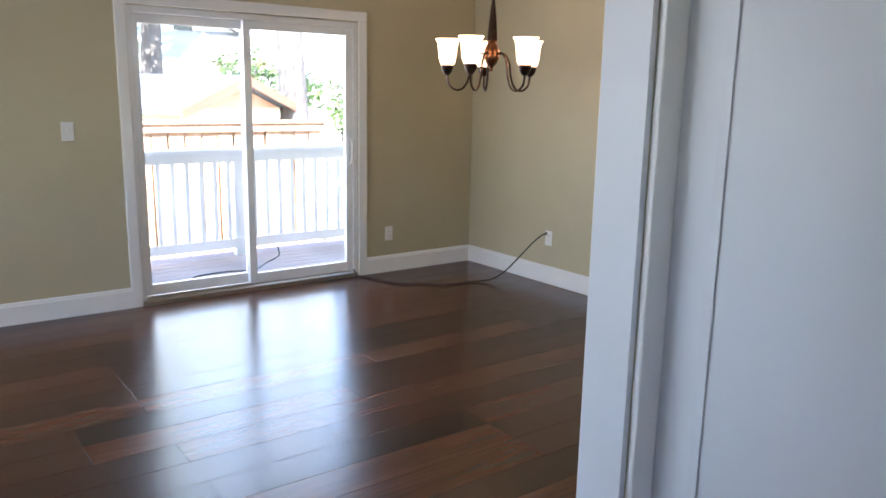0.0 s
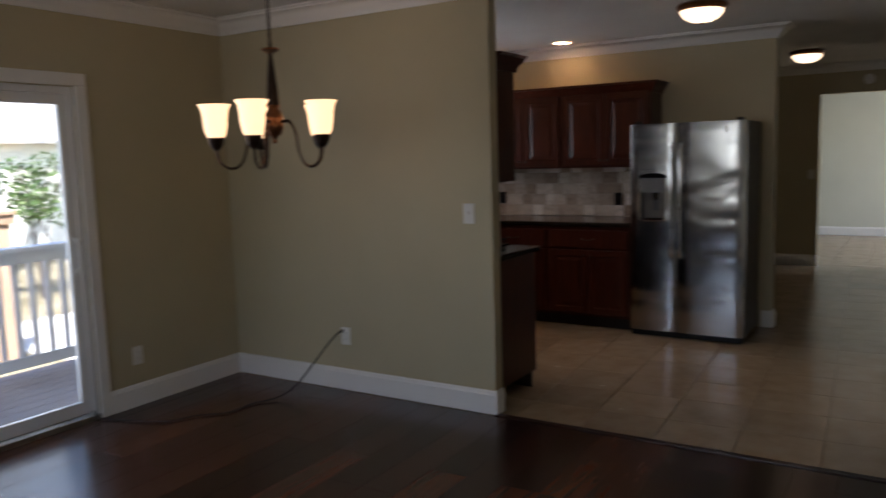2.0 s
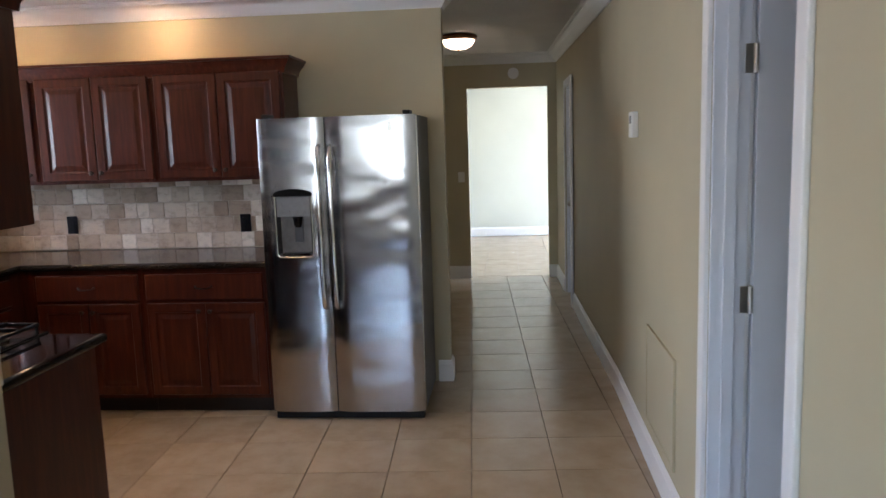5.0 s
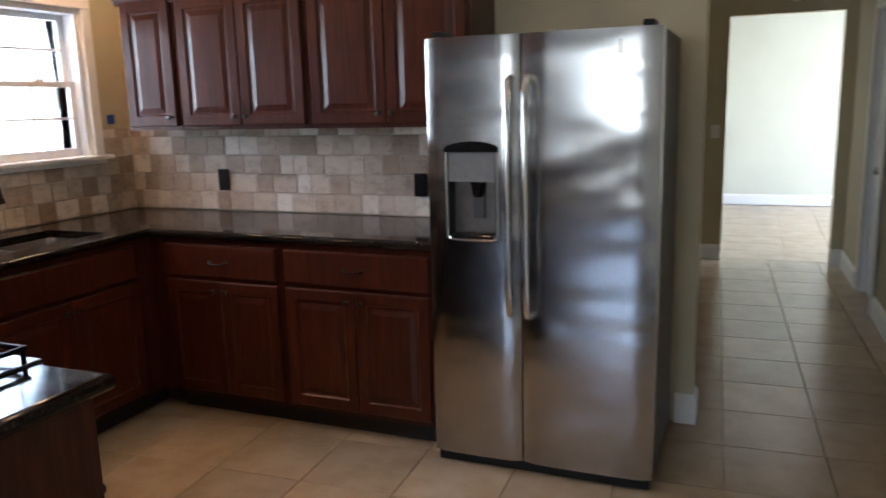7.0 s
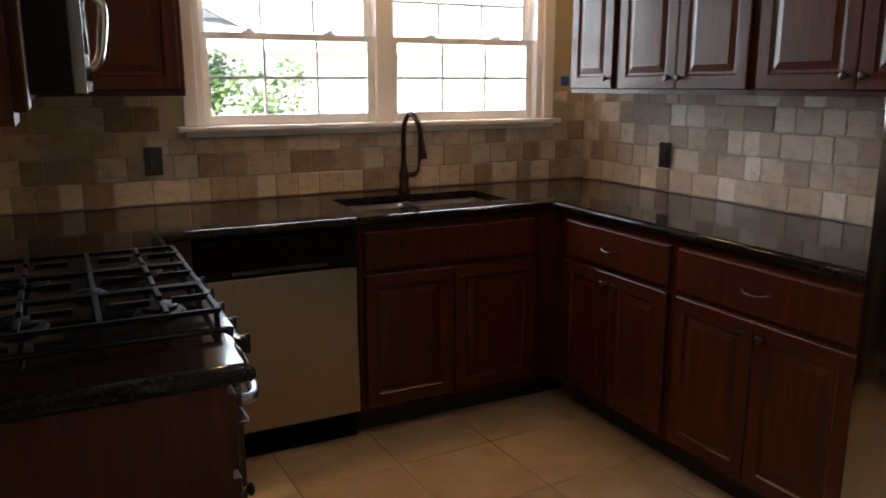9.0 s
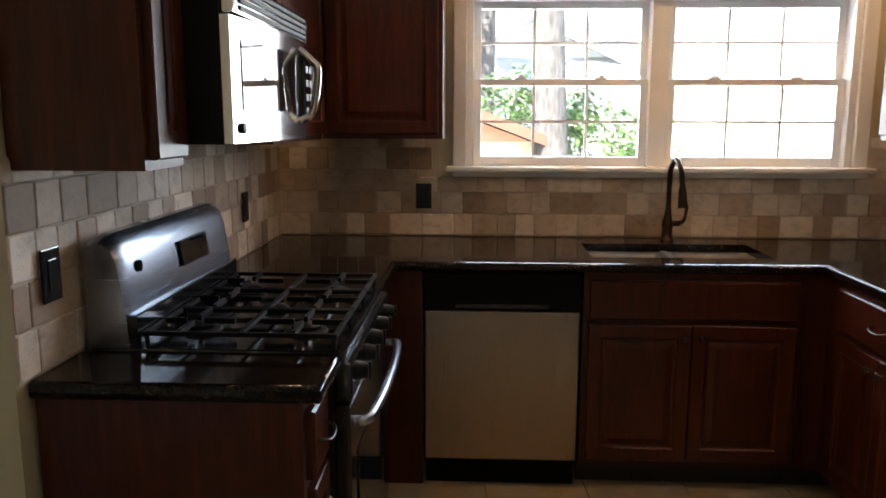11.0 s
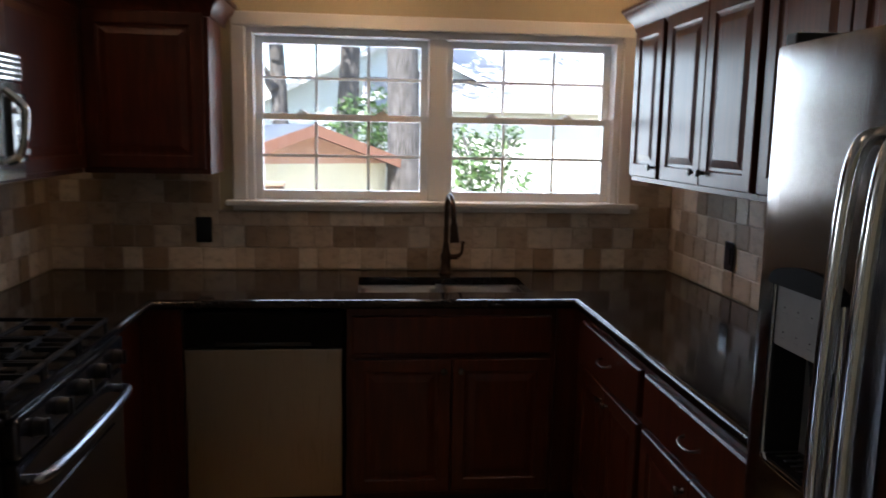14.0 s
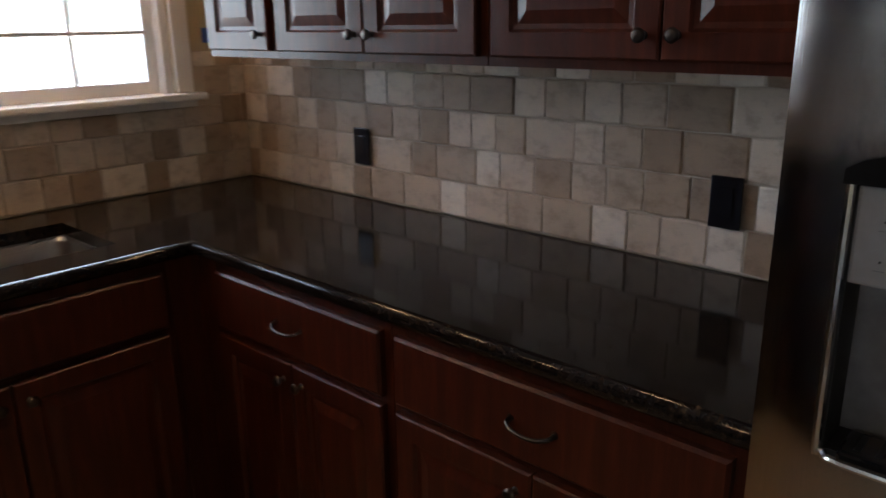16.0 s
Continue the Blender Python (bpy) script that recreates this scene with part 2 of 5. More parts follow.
def glass():
    q = Mat("window_glass", 0.0)
    t = q.t
    t.nodes.remove(q.b)
    tr, gl, mx, fr = (t.nodes.new(k) for k in ("ShaderNodeBsdfTransparent", "ShaderNodeBsdfGlossy", "ShaderNodeMixShader", "ShaderNodeFresnel"))
    tr.inputs[0].default_value = (0.95, 0.97, 0.96, 1)
    gl.inputs["Roughness"].default_value = 0.01
    t.links.new(fr.outputs[0], mx.inputs[0])
    t.links.new(tr.outputs[0], mx.inputs[1])
    t.links.new(gl.outputs[0], mx.inputs[2])
    t.links.new(mx.outputs[0], t.nodes["Material Output"].inputs[0])
    return q.m


GLASS = glass()

DECK = paint("weathered_deck", (0.36, 0.30, 0.27), 0.8, 0.25, 0.4, 60)
_q = Mat("fence_cedar", 0.8)
_g = _q.noise(8, (6, 6, 0.4), 5)
_c = _q.ramp(_q.random(), [(0, (0.40, 0.27, 0.18)), (0.5, (0.50, 0.36, 0.25)), (1, (0.58, 0.44, 0.32))])
FENCE = _q.color(_q.mix(_c, _q.ramp(_g, [(0.3, (0.6, 0.55, 0.5)), (0.7, (1.15, 1.1, 1.1))]), 0.8, "MULTIPLY")).bump(_g, 0.3, 0.004).m
RAILP = paint("white_rail_paint", (0.72, 0.74, 0.78), 0.5, 0.05, 0.1, 60)
_q = Mat("lawn_soil", 0.9)
_n = _q.noise(1.2, detail=6)
SOIL = _q.color(_q.ramp(_n, [(0.3, (0.13, 0.11, 0.06)), (0.5, (0.26, 0.22, 0.14)), (0.7, (0.33, 0.29, 0.20))])).bump(_q.noise(20), 0.5, 0.03).m
_q = Mat("pine_bark", 0.9)
_g = _q.noise(9, (3, 3, 0.6), 6, 0.65)
BARK = _q.color(_q.ramp(_g, [(0.35, (0.035, 0.029, 0.025)), (0.55, (0.11, 0.095, 0.085)), (0.75, (0.19, 0.17, 0.155))])).bump(_g, 0.9, 0.03).m
_q = Mat("leaves", 0.5)
_ri = _q.t.nodes.new("ShaderNodeNewGeometry").outputs["Random Per Island"]
LEAF = _q.color(_q.ramp(_ri, [(0, (0.035, 0.07, 0.018)), (0.6, (0.07, 0.125, 0.03)), (1, (0.11, 0.17, 0.05))])).m
SHINGLE = paint("grey_shingles", (0.075, 0.085, 0.105), 0.9, 0.3, 0.6, 30)
ROOFGREY = paint("weathered_light_shingles", (0.36, 0.35, 0.34), 0.9, 0.15, 0.6, 30)
ORANGE = paint("orange_siding", (0.55, 0.31, 0.20), 0.7, 0.1, 0.2, 30)
YELLOW = paint("pale_yellow_siding", (0.74, 0.66, 0.44), 0.7, 0.1, 0.2, 30)
CREAM = paint("cream_siding", (0.70, 0.69, 0.60), 0.7, 0.05, 0.2, 30)
PALEBLUE = paint("pale_siding", (0.62, 0.68, 0.68), 0.7, 0.05, 0.2, 30)
BROWNT = paint("brown_fascia", (0.22, 0.10, 0.06), 0.6, 0.1, 0.2, 30)


# ---- geometry helpers ----
def box(bm, x0, y0, z0, x1, y1, z1, bev=0.0):
    vs = [bm.verts.new((x, y, z)) for x in (x0, x1) for y in (y0, y1) for z in (z0, z1)]
    fs = [bm.faces.new([vs[i] for i in f]) for f in ((0, 1, 3, 2), (4, 6, 7, 5), (0, 4, 5, 1), (2, 3, 7, 6), (0, 2, 6, 4), (1, 5, 7, 3))]
    if bev:
        es = {e for f in fs for e in f.edges}
        bmesh.ops.bevel(bm, geom=list(es), offset=bev, segments=2, affect="EDGES", profile=0.6)
    return bm


def bx(*a, bev=0.0):
    return box(bmesh.new(), *a, bev=bev)


def cyl(bm, c, r, h, axis="z", seg=20, r2=None):
    m = {"z": Matrix.Identity(4), "x": Matrix.Rotation(radians(90), 4, "Y"), "y": Matrix.Rotation(radians(-90), 4, "X")}[axis]
    bmesh.ops.create_cone(bm, cap_ends=True, segments=seg, radius1=r, radius2=r if r2 is None else r2, depth=h, matrix=Matrix.Translation(c) @ m)
    return bm


def lathe(bm, c, prof, seg=24):
    rings = []
    for r, z in prof:
        rings.append([bm.verts.new((c[0] + r * math.cos(2 * math.pi * i / seg), c[1] + r * math.sin(2 * math.pi * i / seg), c[2] + z)) for i in range(seg)])
    for a, b in zip(rings, rings[1:]):
        for i in range(seg):
            bm.faces.new((a[i], a[(i + 1) % seg], b[(i + 1) % seg], b[i]))
    for ring in (rings[0], rings[-1]):
        if (ring[0].co - ring[seg // 2].co).length > 1e-4:
            bm.faces.new(ring)
    return bm


def tube(bm, pts, r, seg=10):
    pts = [Vector(p) for p in pts]
    rings, prev = [], None
    for i, p in enumerate(pts):
        d = (pts[min(i + 1, len(pts) - 1)] - pts[max(i - 1, 0)]).normalized()
        if prev is None:
            prev = d.orthogonal().normalized()
        u = (prev - d * prev.dot(d)).normalized()
        prev = u
        w = d.cross(u)
        rr = r[i] if isinstance(r, (list, tuple)) else r
        rings.append([bm.verts.new(p + rr * (math.cos(2 * math.pi * k / seg) * u + math.sin(2 * math.pi * k / seg) * w)) for k in range(seg)])
    for a, b in zip(rings, rings[1:]):
        for k in range(seg):
            bm.faces.new((a[k], a[(k + 1) % seg], b[(k + 1) % seg], b[k]))
    bm.faces.new(rings[0])
    bm.faces.new(rings[-1])
    return bm


def smooth_line(pts, n=8):
    """Catmull-Rom through the points."""
    P = [Vector(p) for p in pts]
    P = [2 * P[0] - P[1]] + P + [2 * P[-1] - P[-2]]
    out = []
    for i in range(1, len(P) - 2):
        a, b, c, d = P[i - 1:i + 3]
        for k in range(n):
            t = k / n
            out.append(0.5 * (2 * b + (c - a) * t + (2 * a - 5 * b + 4 * c - d) * t * t + (3 * b - a - 3 * c + d) * t ** 3))
    return out + [P[-2]]


def sweep(bm, path, prof, closed=False):
    """Run a closed profile of (side, z) along a plan path; side is to the left of the way."""
    P = [Vector(p) for p in path]
    n = len(P)
    rings = []
    for i in range(n):
        a = P[i] - P[i - 1] if (i > 0 or closed) else P[1] - P[0]
        b = P[(i + 1) % n] - P[i] if (i < n - 1 or closed) else a
        a, b = a.normalized(), b.normalized()
        na, nb = Vector((-a.y, a.x)), Vector((-b.y, b.x))
        m = (na + nb)
        m = m / max(0.2, m.dot(na))
        rings.append([bm.verts.new((P[i].x + m.x * s, P[i].y + m.y * s, z)) for s, z in prof])
    k = len(prof)
    rng = range(n) if closed else range(n - 1)
    for i in rng:
        A, B = rings[i], rings[(i + 1) % n]
        for j in range(k):
            bm.faces.new((A[j], B[j], B[(j + 1) % k], A[(j + 1) % k]))
    if not closed:
        bm.faces.new(rings[0])
        bm.faces.new(rings[-1])
    return bm


def rings_panel(bm, w, h, steps, x0=0.0, z0=0.0):
    """A panel facing -y made of nested rectangles: steps of (inset, y)."""
    R = []
    for ins, y in steps:
        R.append([bm.verts.new((x0 + ins, y, z0 + ins)), bm.verts.new((x0 + w - ins, y, z0 + ins)), bm.verts.new((x0 + w - ins, y, z0 + h - ins)), bm.verts.new((x0 + ins, y, z0 + h - ins))])
    for a, b in zip(R, R[1:]):
        for i in range(4):
            bm.faces.new((a[i], a[(i + 1) % 4], b[(i + 1) % 4], b[i]))
    bm.faces.new(R[-1])
    bm.faces.new(R[0])
    return bm


def mesh_of(name, bm, mat, smooth=False):
    bmesh.ops.recalc_face_normals(bm, faces=bm.faces)
    me = bpy.data.meshes.new(name)
    bm.to_mesh(me)
    bm.free()
    me.materials.append(mat)
    if smooth:
        me.polygons.foreach_set("use_smooth", [True] * len(me.polygons))
        me.set_sharp_from_angle(angle=radians(40))
    return me


def part(name, bm, mat, parent, label="", smooth=False):
    ob = new(name, mesh_of(name, bm, mat, smooth))
    ob.parent = parent
    if label:
        ob["label"] = label
    return ob


def thing(name, label, category, group="", at=None):
    ob = new(name)
    ob.empty_display_size = 0.1
    if at is not None:
        ob.matrix_world = at
    return tagged(ob, label, category, group)


def solid(name, bm, mat, label, category="", kind="structure", smooth=False, group=""):
    return tagged(new(name, mesh_of(name, bm, mat, smooth)), label, category, group, kind)


# ---- the plan ----
XW, XE = 3.83, 6.70          # kitchen faces west and east
YN, YS = 4.94, 0.75          # north and south faces
XD = 3.745                   # dining side of the partition
YP = 2.84                    # end of the partition
XL = -3.2                    # far west wall
H = 2.48
XH = 10.49                    # hall end wall
ED = 0.16                    # outer wall thickness


# ---- structure ----
def wall_north():
    bm = bmesh.new()
    y0, y1 = YN, YN + ED
    dx0, dx1, dz = 0.935, 2.615, 1.965        # sliding door
    wx0, wx1, wz0, wz1 = 4.705, 6.43, 1.225, 2.005   # window
    box(bm, XL - 0.16, y0, -0.3, dx0, y1, H + 0.1)
    box(bm, dx0, y0, dz, dx1, y1, H + 0.1)
    box(bm, dx0, y0, -0.3, dx1, y1, -0.012)
    box(bm, dx1, y0, -0.3, wx0, y1, H + 0.1)
    box(bm, wx0, y0, -0.3, wx1, y1, wz0)
    box(bm, wx0, y0, wz1, wx1, y1, H + 0.1)
    box(bm, wx1, y0, -0.3, 14.4, y1, H + 0.1)
    return solid("wall_north", bm, WALL, "olive beige painted outer wall with door and window openings", "wall")


wall_north()
solid("wall_partition", bx(XD, YP, 0, XW, YN, H), WALL, "olive beige partition wall between dining room and kitchen", "wall")
solid("wall_east", bx(XE + 0.012, 1.80, 0, XE + 0.127, YN, H), WALL, "olive beige painted kitchen wall behind the refrigerator", "wall")


def wall_south():
    bm = bmesh.new()
    y0, y1 = YS - 0.115, YS
    xs = [XL - 0.16, -0.43, 0.74, 3.64, 4.40, 6.5]
    for i in range(0, 6, 2):
        box(bm, xs[i], y0, 0, xs[i + 1], y1, H)
    for i in (1, 3):
        box(bm, xs[i], y0, 2.04, xs[i + 1], y1, H)
    # the hall stretch runs slightly askew
    for xa, xb, za in ((6.5, 8.92, 0), (8.92, 9.6, 2.04), (9.6, XH + 0.1, 0)):
        ps = [(x, yy + 0.028 * (x - 6.5)) for x, yy in ((xa, y0), (xb, y0), (xb, y1), (xa, y1))]
        lo = [bm.verts.new((x, yy, za)) for x, yy in ps]
        hi = [bm.verts.new((x, yy, H)) for x, yy in ps]
        for j in range(4):
            bm.faces.new((lo[j], lo[(j + 1) % 4], hi[(j + 1) % 4], hi[j]))
        bm.faces.new(lo)
        bm.faces.new(hi)
    return solid("wall_south", bm, WALL, "olive beige painted wall with three doorways", "wall")


wall_south()
solid("wall_west", bx(XL - 0.16, YS, 0, XL, 1.5, H), WALL, "olive beige painted wall beside the far window", "wall")
_bm = bx(XL - 0.16, 1.5, 0, XL, 3.9, 1.0)
box(_bm, XL - 0.16, 1.5, 2.05, XL, 3.9, H)
box(_bm, XL - 0.16, 3.9, 0, XL, YN, H)
solid("wall_west_window", _bm, WALL, "olive beige painted wall round a large window", "wall")
_bm = bx(XH, 1.845, 0, XH + 0.11, 3.2, H)
box(_bm, XH, YS, 0, XH + 0.11, 0.96, H)
box(_bm, XH, 0.96, 2.125, XH + 0.11, 1.845, H)
solid("wall_hall_end", _bm, WALL, "olive beige hall end wall with an uncased opening", "wall")
solid("wall_hall_north", bx(6.827, 3.2, 0, XH + 0.11, 3.3, H), WALL, "olive beige hall wall", "wall")
_bm = bx(14.3, -1.5, 0, 14.4, 4.93, H)
box(_bm, XH + 0.11, 4.0, 0, 14.3, 4.1, H)
solid("wall_far_room", _bm, HALLWALL, "pale wall of a sunlit room", "wall")
_bm = bx(XH, -1.6, 0, 11.0, -1.5, H)
box(_bm, 13.6, -1.6, 0, 14.4, -1.5, H)
box(_bm, 11.0, -1.6, 0, 13.6, -1.5, 0.3)
box(_bm, 11.0, -1.6, 2.25, 13.6, -1.5, H)
box(_bm, XH, -1.5, 0, XH + 0.11, YS - 0.115, H)
solid("wall_far_room_window", _bm, HALLWALL, "pale wall with a wide window opening", "wall")
_bm = bx(-1.6, -1.7, 0, -0.9, -1.6, H)
box(_bm, -0.2, -1.7, 0, 1.9, -1.6, H)
box(_bm, -0.9, -1.7, 0, -0.2, -1.6, 1.3)
box(_bm, -0.9, -1.7, 2.0, -0.2, -1.6, H)
box(_bm, -1.7, -1.7, 0, -1.6, YS - 0.115, H)
box(_bm, 1.9, -1.7, 0, 2.0, YS - 0.115, H)
solid("wall_entry_room", _bm, WALL, "plain painted walls of the first room", "wall")
_bm = bx(2.9, -1.4, 0, 5.0, -1.3, H)
box(_bm, 2.8, -1.4, 0, 2.9, YS - 0.115, H)
box(_bm, 5.0, -1.4, 0, 5.1, YS - 0.115, H)
box(_bm, 8.3, -0.6, 0, 9.7, -0.5, H)
box(_bm, 8.2, -0.6, 0, 8.3, YS - 0.115, H)
box(_bm, 9.7, -0.6, 0, 9.8, YS - 0.115, H)
solid("wall_side_rooms", _bm, WALL, "plain painted walls of the side rooms", "wall")
_bm = bx(XL - 0.16, -1.7, H, 14.4, YN, H + 0.1)
solid("ceiling", _bm, CEIL, "off-white knockdown textured ceiling", "ceiling")
solid("subfloor", bx(XL - 0.16, -1.7, -0.3, 14.4, YN, -0.012), GROUT, "dark grout bed under the floor", "floor")

# crown moulding: cove profile
CROWN = [(0, H), (0, H - 0.105), (0.012, H - 0.105), (0.016, H - 0.09), (0.03, H - 0.075), (0.05, H - 0.05), (0.066, H - 0.03), (0.085, H - 0.022), (0.09, H - 0.012), (0.105, H - 0.01), (0.105, H)]
solid("crown_dining", sweep(bmesh.new(), [(XL, YS), (XD, YS), (6.5, YS), (XH, YS + 0.112), (XH, 3.2), (6.827, 3.2), (6.827, 1.80), (XE + 0.012, 1.80), (XE + 0.012, YN), (XW, YN), (XW, YP), (XD, YP), (XD, YN), (XL, YN)], CROWN, closed=True), TRIM, "white cove crown moulding", "trim", smooth=True)
BASE = [(0, 0), (0.016, 0), (0.016, 0.115), (0.012, 0.122), (0.010, 0.132), (0.004, 0.14), (0, 0.14)]


def base(path, i=[0]):
    i[0] += 1
    solid("baseboard_%d" % i[0], sweep(bmesh.new(), path, BASE), TRIM, "white painted wooden baseboard", "baseboard")


base([(0.81, YS), (3.57, YS)])
base([(4.47, YS), (6.5, YS), (8.85, YS + 0.066)])
base([(9.67, YS + 0.089), (XH, YS + 0.112), (XH, 0.96)])
base([(XW - 0.003, YP), (XD, YP), (XD, YN), (2.687, YN)])
base([(0.863, YN), (XL, YN), (XL, YS), (-0.50, YS)])
base([(XH, 1.845), (XH, 3.2)])
base([(6.827, 2.6), (6.827, 1.80), (XE + 0.012, 1.80), (XE + 0.012, 1.88)])
base([(14.3, -1.5), (14.3, 4.0)])


def casing(name, x0, x1, ztop, y, out, label, w=0.068):
    """Door casing round an opening in a wall along x; out is +1 or -1."""
    t = thing(name, label, "door casing")
    t["kind"] = "structure"
    ya, yb = sorted((y, y + out * 0.018))
    for n, b in (("side_casing", (x0 - w, ya, 0, x0, yb, ztop)), ("side_casing", (x1, ya, 0, x1 + w, yb, ztop)), ("head_casing", (x0 - w, ya, ztop, x1 + w, yb, ztop + w))):
        part(n, bx(*b, bev=0.005), TRIM, t)
    return t


def jamb(name, x0, x1, y0, y1, ztop, stops=True):
    t = thing(name, "white painted door jamb lining", "door jamb")
    t["kind"] = "structure"
    part("jamb", bx(x0 - 0.002, y0 + 0.001, 0, x0 + 0.016, y1 - 0.001, ztop), DOORP, t)
    part("jamb", bx(x1 - 0.016, y0 + 0.001, 0, x1 + 0.002, y1 - 0.001, ztop), DOORP, t)
    part("head_jamb", bx(x0 + 0.016, y0 + 0.001, ztop - 0.016, x1 - 0.016, y1 - 0.001, ztop + 0.002), DOORP, t)
    if not stops:
        return
    ym = (y0 + y1) / 2
    part("stop", bx(x0 + 0.016, ym - 0.018, 0, x0 + 0.027, ym + 0.018, ztop - 0.016, bev=0.002), DOORP, t)
    part("stop", bx(x1 - 0.027, ym - 0.018, 0, x1 - 0.016, ym + 0.018, ztop - 0.016, bev=0.002), DOORP, t)


for k, (a, b) in enumerate(((-0.43, 0.74), (3.64, 4.40), (8.92, 9.6)), 1):
    o = 0.078 if k == 3 else 0.0
    casing("door_trim_%d" % k, a, b, 2.04, YS + o, 1, "white painted wooden door casing")
    casing("door_trim_inner_%d" % k, a, b, 2.04, YS + o - 0.115, -1, "white painted wooden door casing on the back")
    jamb("door_jamb_%d" % k, a, b, YS + o - 0.115, YS + o, 2.04, k > 1)


def hinged_door(name, w, at, label, hinges=True, panels=True):
    """A six-panel leaf: hinge edge at the origin, leaf along +x, thickness along +y."""
    d = thing(name, label, "door", at=at)
    d["kind"] = "structure"
    bm = bmesh.new()
    box(bm, 0, 0, 0.012, w, 0.035, 2.02, bev=0.002)
    part("leaf", bm, DOORP, d)
    for x0 in (0.11, w / 2 + 0.045) if panels else ():
        pw = w / 2 - 0.155
        for z0, h in ((0.2, 0.6), (0.95, 0.55), (1.62, 0.26)):
            for y, s in ((-0.001, 1), (0.036, -1)):
                b2 = rings_panel(bmesh.new(), pw, h, [(0, y + s * 0.001), (0.004, y - s * 0.004), (0.016, y - s * 0.004), (0.02, y), (0.05, y - s * 0.005)], x0, z0)
                part("panel", b2, DOORP, d)
    if hinges:
        for z in (0.25, 1.02, 1.79):
            hb = bmesh.new()
            cyl(hb, (-0.008, -0.006, z), 0.008, 0.09, seg=12)
            box(hb, -0.008, -0.002, z - 0.045, 0.0, 0.03, z + 0.045)
            box(hb, -0.040, -0.0045, z - 0.045, -0.008, -0.0015, z + 0.045)
            part("hinge", hb, NICKEL, d, "satin nickel butt hinge", True)
    kb = bmesh.new()
    for s, yy in ((-1, 0), (1, 0.035)):
        cyl(kb, (w - 0.07, yy + s * 0.006, 0.95), 0.028, 0.01, "y")
        cyl(kb, (w - 0.07, yy + s * 0.025, 0.95), 0.011, 0.03, "y")
        bmesh.ops.create_uvsphere(kb, u_segments=16, v_segments=10, radius=0.026, matrix=Matrix.Translation((w - 0.07, yy + s * 0.05, 0.95)))
    part("knob", kb, NICKEL, d, "satin nickel knob", True)
    return d


_d = hinged_door("door_1", 0.86, pose(0.803, 0.6165, 0, 0, 0, -77), "white flush door standing open at the first doorway", False, False)
part("astragal", bx(0.075, -0.005, 0.02, 0.094, 0.001, 2.01, bev=0.002), DOORP, _d)
hinged_door("door_2", 0.72, pose(4.382, 0.615, 0, 0, 0, -91), "white panelled closet door standing open with nickel hinges")
hinged_door("door_3", 0.64, pose(9.582, 0.79, 0, 0, 0, 180), "white panelled hall door standing closed", False)


# ---- sliding glass door ----
def sliding_door():
    d = thing("sliding_door", "white vinyl sliding glass door onto the deck", "sliding door")
    d["kind"] = "structure"
    x0, x1, zt = 0.935, 2.615, 1.965
    y0, y1 = YN + 0.01, YN + 0.12
    for n, b in (("frame_jamb", (x0, y0, 0.03, x0 + 0.035, y1, zt)), ("frame_jamb", (x1 - 0.035, y0, 0.03, x1, y1, zt)), ("frame_head", (x0 + 0.035, y0, zt - 0.04, x1 - 0.035, y1, zt)), ("threshold", (x0, y0 - 0.02, -0.010, x1, y1 + 0.02, 0.03))):
        part(n, bx(*b, bev=0.004), VINYL if n != "threshold" else NICKEL, d)
    for z in (0.034,):
        part("track", bx(x0 + 0.035, y0 + 0.05, 0.03, x1 - 0.035, y0 + 0.058, 0.045), NICKEL, d)

    def panel(a, b, y, nm):
        p = part(nm, bx(a, y, 0.046, a + 0.055, y + 0.035, zt - 0.042, bev=0.004), VINYL, d)
        for s in ((b - 0.055, y, 0.046, b, y + 0.035, zt - 0.042), (a + 0.055, y, 0.046, b - 0.055, y + 0.035, 0.12), (a + 0.055, y, zt - 0.10, b - 0.055, y + 0.035, zt - 0.042)):
            part("sash_rail", bx(*s, bev=0.004), VINYL, p)
        g = part("pane", bx(a + 0.05, y + 0.014, 0.115, b - 0.05, y + 0.02, zt - 0.095), GLASS, p)
        g.visible_shadow = False
        return p

    panel(x0 + 0.035, 1.775, y0 + 0.065, "fixed_panel")
    p = panel(1.715, x1 - 0.036, y0 + 0.012, "sliding_panel")
    hb = bmesh.new()
    tube(hb, smooth_line([(x1 - 0.062, y0 + 0.012, 0.90), (x1 - 0.062, y0 - 0.03, 0.93), (x1 - 0.062, y0 - 0.035, 1.0), (x1 - 0.062, y0 - 0.03, 1.07), (x1 - 0.062, y0 + 0.012, 1.10)]), 0.009)
    box(hb, x1 - 0.078, y0 + 0.006, 0.88, x1 - 0.046, y0 + 0.013, 1.12)
    part("handle", hb, VINYL, p, "white pull handle", True)


sliding_door()
casing("sliding_door_trim", 0.935, 2.615, 1.97, YN, -1, "white painted casing round the sliding door", 0.072)
part("reveal", bx(0.925, YN + 0.001, 1.965, 2.625, YN + ED - 0.002, 1.974), TRIM, bpy.data.objects["sliding_door_trim"])


